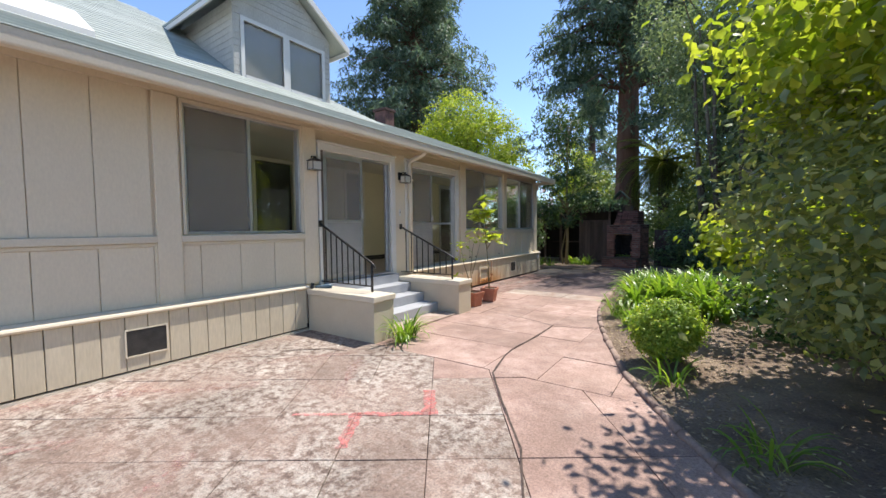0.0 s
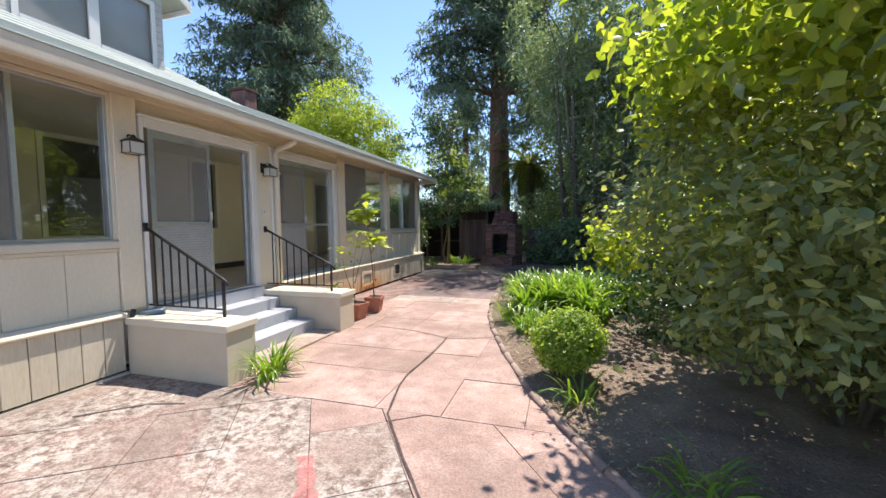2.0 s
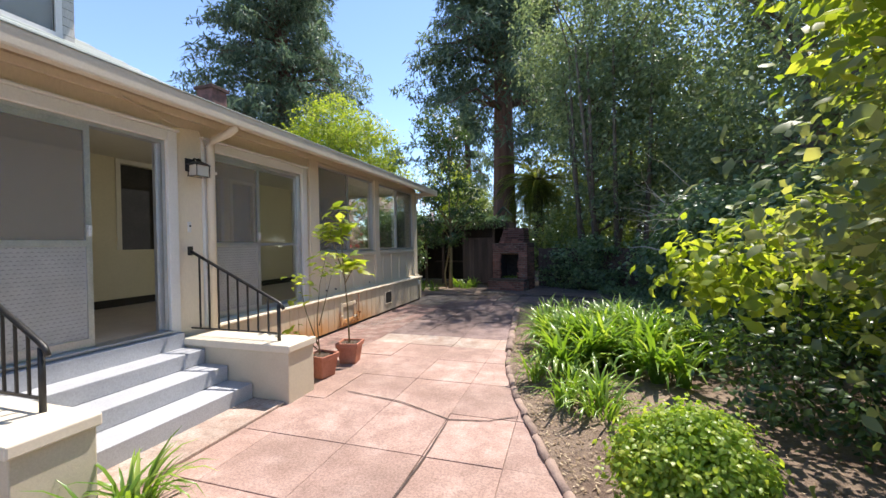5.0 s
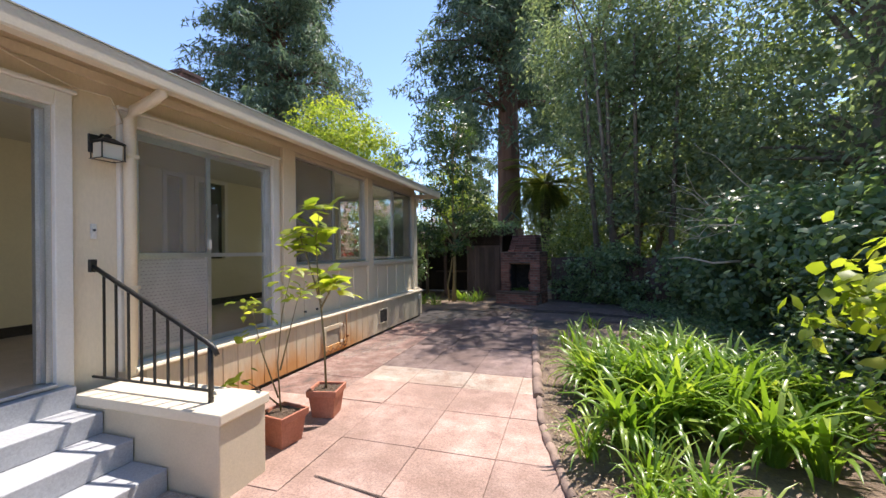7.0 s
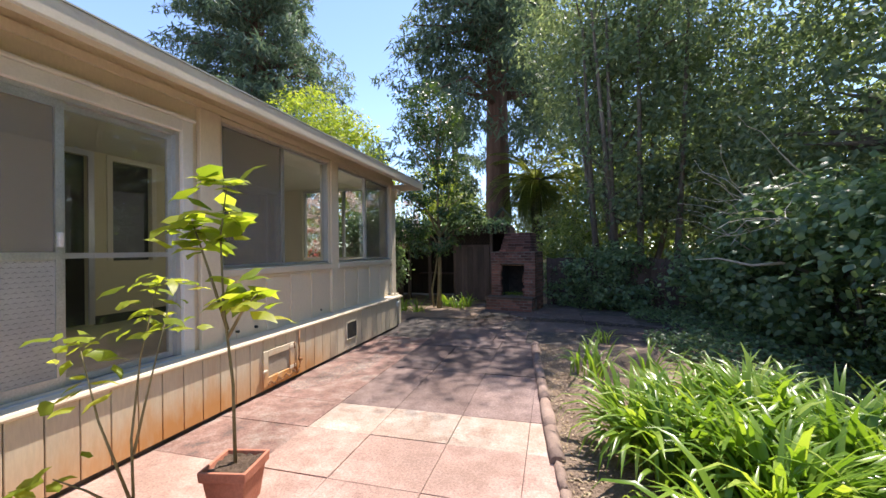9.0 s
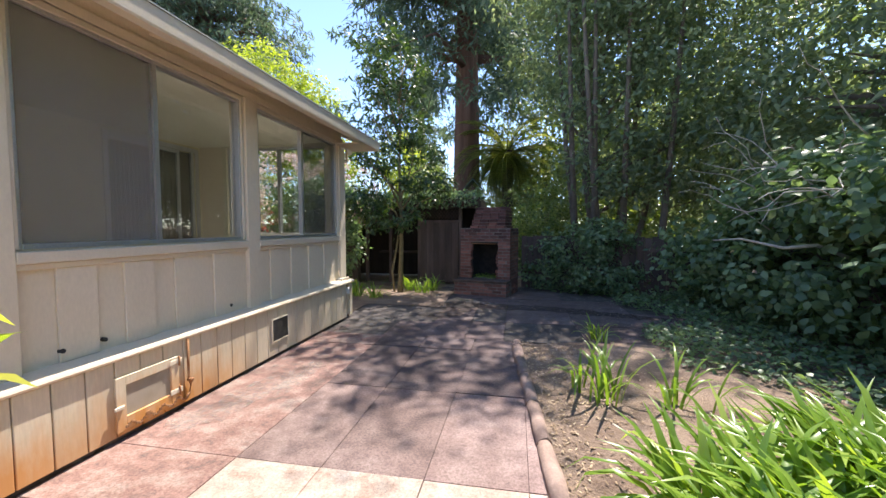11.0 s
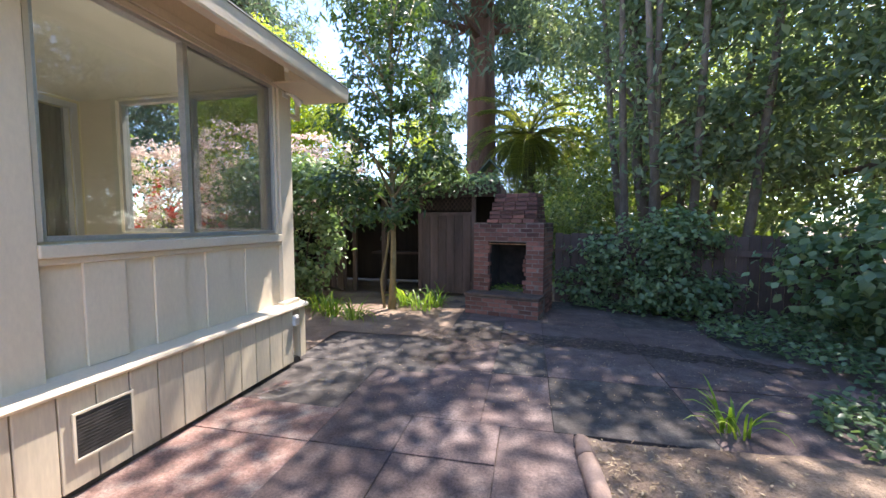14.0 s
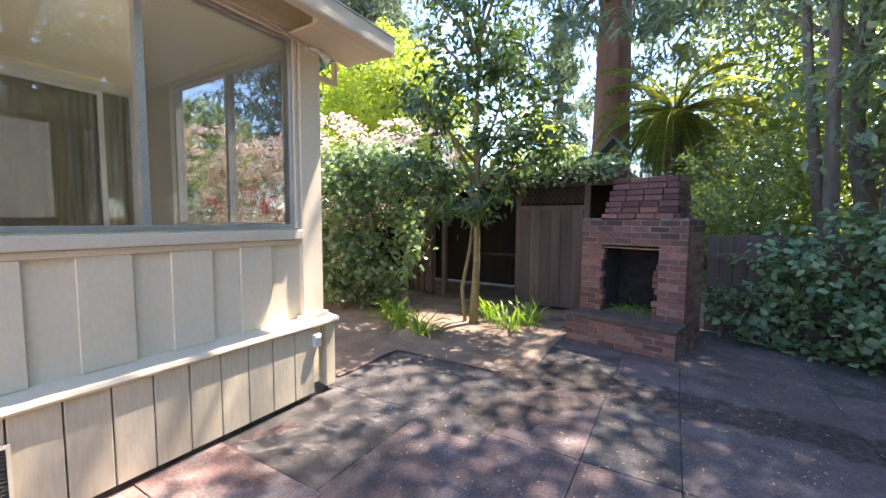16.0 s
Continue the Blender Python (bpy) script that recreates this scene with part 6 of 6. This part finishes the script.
part("branch", tube(bmesh.new(), [(0.5, 0.0, 1.2), (0.05, -0.2, 1.35), (-0.35, -0.3, 1.32), (-0.7, -0.1, 1.42), (-1.0, -0.1, 1.40)], [0.024, 0.022, 0.018, 0.012, 0.005], 8), PALE_BARK, dead)
# palm
pa = thing("palm", "date palm with arching feather fronds", "palm tree", "", (2.5, 19.8, 0))
part("trunk", tube(bmesh.new(), [(0, 0, -0.1), (0.05, 0, 2), (0.0, 0, 4.6), (0, 0, 5.2)], [0.34, 0.28, 0.28, 0.25], 14), OLDWOOD, pa)
P, N = [], []
rib = bmesh.new()
for k in range(84):
    a = random.uniform(0, 6.28)
    el = random.uniform(-0.5, 1.25) if k < 46 else random.uniform(-1.0, -0.3)
    L = random.uniform(2.6, 3.6)
    pos = Vector((0, 0, 5.0))
    path = [pos.copy()]
    for j in range(8):
        pos += Vector((math.cos(a) * math.cos(el), math.sin(a) * math.cos(el), math.sin(el))) * (L / 8)
        el -= 0.2
        path.append(pos.copy())
    tube(rib, path, [0.035 * (1 - j / 9) for j in range(9)], 5)
    for j in range(1, 9):
        for q in range(9):
            c = path[j - 1].lerp(path[j], q / 9)
            for s in (-1, 1):
                P.append((c, a + s * 1.0, 0.42 * math.sin(math.pi * (0.12 + 0.8 * j / 9)) + 0.08))
part("ribs", rib, PALM, pa)
blades("fronds", [(c.x, c.y, c.z, h, ln, 0.035, 0.1) for c, h, ln in P], PALM, pa, 2)

# ---- edging along the path ----
edging = thing("path_edging", "curved low edging along the path", "edging")
edging["kind"] = "structure"
step_y = -5.5
while step_y < 5.95:
    ln = 0.34 if step_y < 2.3 else random.uniform(0.45, 0.7)
    y2 = min(step_y + ln, 6.0)
    x1, x2 = kerb_x(step_y) + 0.03, kerb_x(y2) + 0.03
    d = Vector((x2 - x1, y2 - step_y, 0))
    L = d.length - 0.012
    hh = 0.035 if step_y < 2.3 else 0.06
    bm = bmesh.new()
    tube(bm, [(0, 0, 0), (L * 0.33, random.uniform(-0.006, 0.006), 0.004), (L * 0.66, random.uniform(-0.006, 0.006), 0), (L, 0, 0)], [hh * random.uniform(0.9, 1.1) for _ in range(4)], 10)
    for v in bm.verts:
        v.co.z = v.co.z * 0.9 + hh * 0.15
        v.co += Vector((0, random.uniform(-1, 1), random.uniform(-1, 1))) * 0.007
    o = part("edging_piece", bm, EDGING, edging)
    o.matrix_basis = Matrix.Translation((x1, step_y, 0)) @ Matrix.Rotation(math.atan2(d.y, d.x), 4, "Z")
    step_y = y2

# ---- boards of the walls ----


def board(bm_dims, material, name="board"):
    return part(name, soft(boxes(bm_dims), 0.003, 1), material, wall_front)


for k in range(-32, 16):
    y0 = 5.44 + 0.45 * k
    y1 = y0 + 0.25
    if y0 < -1 or y1 > 6.86:
        continue
    if (2.52 < y0 and y1 < 4.57) or (4.76 < y0 and y1 < 6.86):
        board((0.002, 0.022, y0, y1, 0.672, 1.299), TAN)
for k in range(-9, 6):
    y0 = -4.845 + 0.47 * k
    y1 = min(y0 + 0.464, -2.03)
    if y1 - y0 < 0.2:
        continue
    board((0.002, 0.022 + 0.002 * (k % 2), y0, y1, 0.672, 1.299), TAN)
    if y1 < -3.66:
        board((0.002, 0.022 + 0.002 * (k % 2), y0, y1, 1.416, 2.979), TAN)
for k in range(-74, 10):
    y0 = 5.33 + 0.195 * k
    y1 = y0 + 0.187
    if y0 < -9 or (y1 > -2.04 and y0 < 0.36) or y1 > 7.03:
        continue
    part("skirt_board", soft(boxes((0.012, 0.138, y0, y1, 0.045, 0.599)), 0.004, 1), SKIRT, wall_front)

# ---- paving slabs ----
pavement = thing("pavement", "old pink and grey cast concrete paving with worn joints", "pavement")
pavement["kind"] = "structure"


def clip_poly(poly, p, n):
    """The part of a convex outline on the side of the line through p that n points away from."""
    out = []
    for i in range(len(poly)):
        a, b = poly[i], poly[(i + 1) % len(poly)]
        da = (a[0] - p[0]) * n[0] + (a[1] - p[1]) * n[1]
        db = (b[0] - p[0]) * n[0] + (b[1] - p[1]) * n[1]
        if da <= 0:
            out.append(a)
        if (da < 0 < db) or (db < 0 < da):
            t = da / (da - db)
            out.append((a[0] + (b[0] - a[0]) * t, a[1] + (b[1] - a[1]) * t))
    return out


def area(poly):
    return 0.5 * abs(sum(a[0] * b[1] - b[0] * a[1] for a, b in zip(poly, poly[1:] + poly[:1])))


def slab(poly, material, dz=0.0):
    if len(poly) < 3 or area(poly) < 0.004:
        return
    cx, cy = sum(p[0] for p in poly) / len(poly), sum(p[1] for p in poly) / len(poly)
    g = 0.0026
    pin = [(x + (cx - x) * g / max(0.05, math.hypot(cx - x, cy - y)) * 1.3, y + (cy - y) * g / max(0.05, math.hypot(cx - x, cy - y)) * 1.3) for x, y in poly]
    bm = prism(pin, -0.05, dz)
    up = [e for e in bm.edges if all(v.co.z > -0.02 for v in e.verts)]
    bmesh.ops.bevel(bm, geom=up, offset=0.004, segments=2, affect="EDGES", profile=0.5)
    part("slab", bm, material, pavement)


XJ = [0.10, 1.09, 1.71, 2.40, 3.04, 3.63, 4.3, 5.0]
YJ = [-2.05, -1.25, -0.56, 0.18, 0.98, 1.75, 2.42, 3.0, 4.3, 5.6, 6.1]
for j in range(len(YJ) - 1):
    y0, y1 = YJ[j], YJ[j + 1]
    p = (kerb_x(y0), y0)
    q = (kerb_x(y1), y1)
    nrm = ((q[1] - p[1]), -(q[0] - p[0]))
    for i in range(len(XJ) - 1):
        x0, x1 = XJ[i], XJ[i + 1]
        poly = clip_poly([(x0, y0), (x1, y0), (x1, y1), (x0, y1)], p, nrm)
        if j == 6 and i > 0:
            mat = PALE
        elif i == 0 and y0 >= 1.7:
            mat = REDDISH
        # from y 4.3 the colour carries tree shade; the row before is a middle step
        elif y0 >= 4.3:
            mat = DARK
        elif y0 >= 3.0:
            mat = MID_PINK
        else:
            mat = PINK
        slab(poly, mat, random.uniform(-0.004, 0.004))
XK = [0.10, 1.04, 1.63, 2.24, 2.79, 3.9, 5.0, 6.0]
YK = [6.1, 7.15, 8.2, 9.3, 10.4, 11.1]
for j in range(5):
    for i in range(7):
        poly = [(XK[i], YK[j]), (XK[i + 1], YK[j]), (XK[i + 1], YK[j + 1]), (XK[i], YK[j + 1])]
        poly = clip_poly(poly, (3.1, 11.2), (0.36, 1.0))
        if i == 0 and j > 1:
            continue
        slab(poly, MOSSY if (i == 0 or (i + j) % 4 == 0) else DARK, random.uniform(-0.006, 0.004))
# bare earth under the small tree
bm = bmesh.new()
grid = [[bm.verts.new((-3.0 + i * 0.3, 7.3 + j * 0.3, -0.015 + 0.03 * noise.noise((i * 0.7, j * 0.7, 2)) + (0.03 if i * 0.3 - 3.0 < 1.2 else 0.02))) for i in range(16)] for j in range(14)]
for j in range(13):
    for i in range(15):
        if -3.0 + i * 0.3 > -0.2 and 7.3 + j * 0.3 < 8.0:
            continue
        bm.faces.new((grid[j][i], grid[j][i + 1], grid[j + 1][i + 1], grid[j + 1][i])).smooth = True
bmesh.ops.delete(bm, geom=[v for v in bm.verts if not v.link_faces], context="VERTS")
structure("tree_bed", bm, EARTH, "pale dry earth under the small tree", "ground")
# court with slabs laid askew
A = Vector((0.82, 0.572))
B = Vector((0.572, -0.82))
ORG = Vector((3.10, -2.03))
ROWS = [-3.4, -2.62, -1.9, -1.18, -0.46, 0.25, 1.01, 1.60, 2.25, 2.9, 3.5, 4.15, 4.8, 5.4]
COLS = [-6.6, -5.9, -5.3, -4.75, -4.15, -3.6, -3.0, -2.4, -1.78, -1.17, -0.58, 0.0, 0.78, 1.6, 2.4, 3.2]
for r0, r1 in zip(ROWS, ROWS[1:]):
    for c0, c1 in zip(COLS, COLS[1:]):
        poly = [tuple(ORG + B * r + A * c) for r, c in ((r0, c0), (r0, c1), (r1, c1), (r1, c0))]
        poly = clip_poly(poly, (0, -2.05), (0, 1))
        poly = clip_poly(poly, (0.10, 0), (-1, 0))
        poly = clip_poly(poly, (4.27, -1.41), (0.85, 0.5))
        if poly:
            slab(poly, PINK if (c0 >= 0 or (r1 <= 0.7 and c0 >= -0.95 and r0 > -1)) else OLD, random.uniform(-0.005, 0.003))
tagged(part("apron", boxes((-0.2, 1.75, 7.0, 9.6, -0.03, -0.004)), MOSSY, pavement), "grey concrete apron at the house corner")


def ragged(points, widths, z, material, name, label):
    """A thin patch with an uneven outline along a line of points."""
    a, b = [], []
    for k in range(len(points) - 1):
        p, q = Vector(points[k]), Vector(points[k + 1])
        d = (q - p).normalized()
        s = Vector((-d.y, d.x))
        n = max(3, int((q - p).length / 0.09))
        for m in range(n):
            f = m / n
            w = widths[k] + (widths[k + 1] - widths[k]) * f
            a.append(p.lerp(q, f) + s * w * 0.5 * random.uniform(0.6, 1.2))
            b.append(p.lerp(q, f) - s * w * 0.5 * random.uniform(0.6, 1.2))
    bm = bmesh.new()
    va = [bm.verts.new((*v, z)) for v in a]
    vb = [bm.verts.new((*v, z)) for v in b]
    for k in range(len(va) - 1):
        bm.faces.new((va[k], va[k + 1], vb[k + 1], vb[k]))
    return part(name, bm, material, pavement, label)


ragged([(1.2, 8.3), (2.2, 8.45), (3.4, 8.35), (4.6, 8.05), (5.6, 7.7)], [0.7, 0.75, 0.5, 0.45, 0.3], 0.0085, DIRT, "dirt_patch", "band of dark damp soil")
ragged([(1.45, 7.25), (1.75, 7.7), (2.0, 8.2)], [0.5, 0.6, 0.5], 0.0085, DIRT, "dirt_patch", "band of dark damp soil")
ragged([(1.75, 8.95), (2.2, 8.85), (2.5, 8.6), (2.75, 8.55)], [0.15, 0.3, 0.2, 0.12], 0.0095, LICHEN, "lichen_patch", "pale lichen stain")
ragged([(0.45, 6.75), (0.7, 7.0), (1.0, 7.1)], [0.3, 0.45, 0.25], 0.0095, LICHEN, "lichen_patch", "pale worn patch")
ragged([(0.3, 6.1), (0.5, 6.4), (0.9, 6.6)], [0.2, 0.4, 0.2], 0.0095, LICHEN, "lichen_patch", "pale worn patch")
ragged([(0.35, 3.2), (0.6, 4.0), (0.75, 4.9)], [0.3, 0.5, 0.3], 0.0095, LICHEN, "lichen_patch", "pale worn patch")
# long cracks along the joints of the path
CRACKS = [[(3.2, -2.13), (3.07, -1.6), (3.03, -1.27), (3.07, -0.6), (3.06, 0.05), (3.4, 0.12), (3.72, 0.32)], [(3.2, -2.13), (3.52, -2.6), (3.99, -3.24), (4.3, -3.9), (4.45, -4.4)], [(3.06, 0.05), (2.5, 0.3), (1.75, 0.42)], [(0.72, -2.9), (1.1, -2.55), (1.5, -2.42)]]
for line in CRACKS:
    ragged(line, [0.022 - 0.012 * k / len(line) for k in range(len(line))], 0.0075, CRACK, "crack", "dark irregular crack in the paving")
# worn red paint along some joints
for mark, (p, q, w) in enumerate((((3.20, -3.17), (2.72, -3.51), 0.08), ((2.72, -3.51), (2.30, -3.80), 0.05), ((2.70, -3.49), (3.00, -3.90), 0.11), ((3.20, -3.20), (2.92, -2.82), 0.13), ((1.75, -2.6), (2.35, -3.4), 0.12), ((0.8, -3.4), (1.5, -2.5), 0.14), ((0.5, -4.6), (1.5, -3.6), 0.16), ((2.2, -4.5), (2.6, -5.0), 0.16), ((0.25, -5.2), (0.7, -4.2), 0.2), ((1.0, -5.3), (1.4, -4.9), 0.15), ((0.22, 5.9), (0.34, 6.5), 0.16))):
    p, q = Vector(p), Vector(q)
    d = (q - p).normalized()
    s = Vector((-d.y, d.x)) * w * 0.5
    L = (q - p).length
    n = max(4, int(L / 0.06))
    edge_a = [p + d * L * k / n + s * random.uniform(0.45, 1.1) for k in range(n + 1)]
    edge_b = [p + d * L * k / n - s * random.uniform(0.45, 1.1) for k in range(n, -1, -1)]
    bm = bmesh.new()
    bm.faces.new([bm.verts.new((*v, 0.0065)) for v in edge_b + edge_a])
    part("paint_mark", bm, REDPAINT if mark < 4 else REDFAINT, pavement, "worn streak of red paint")
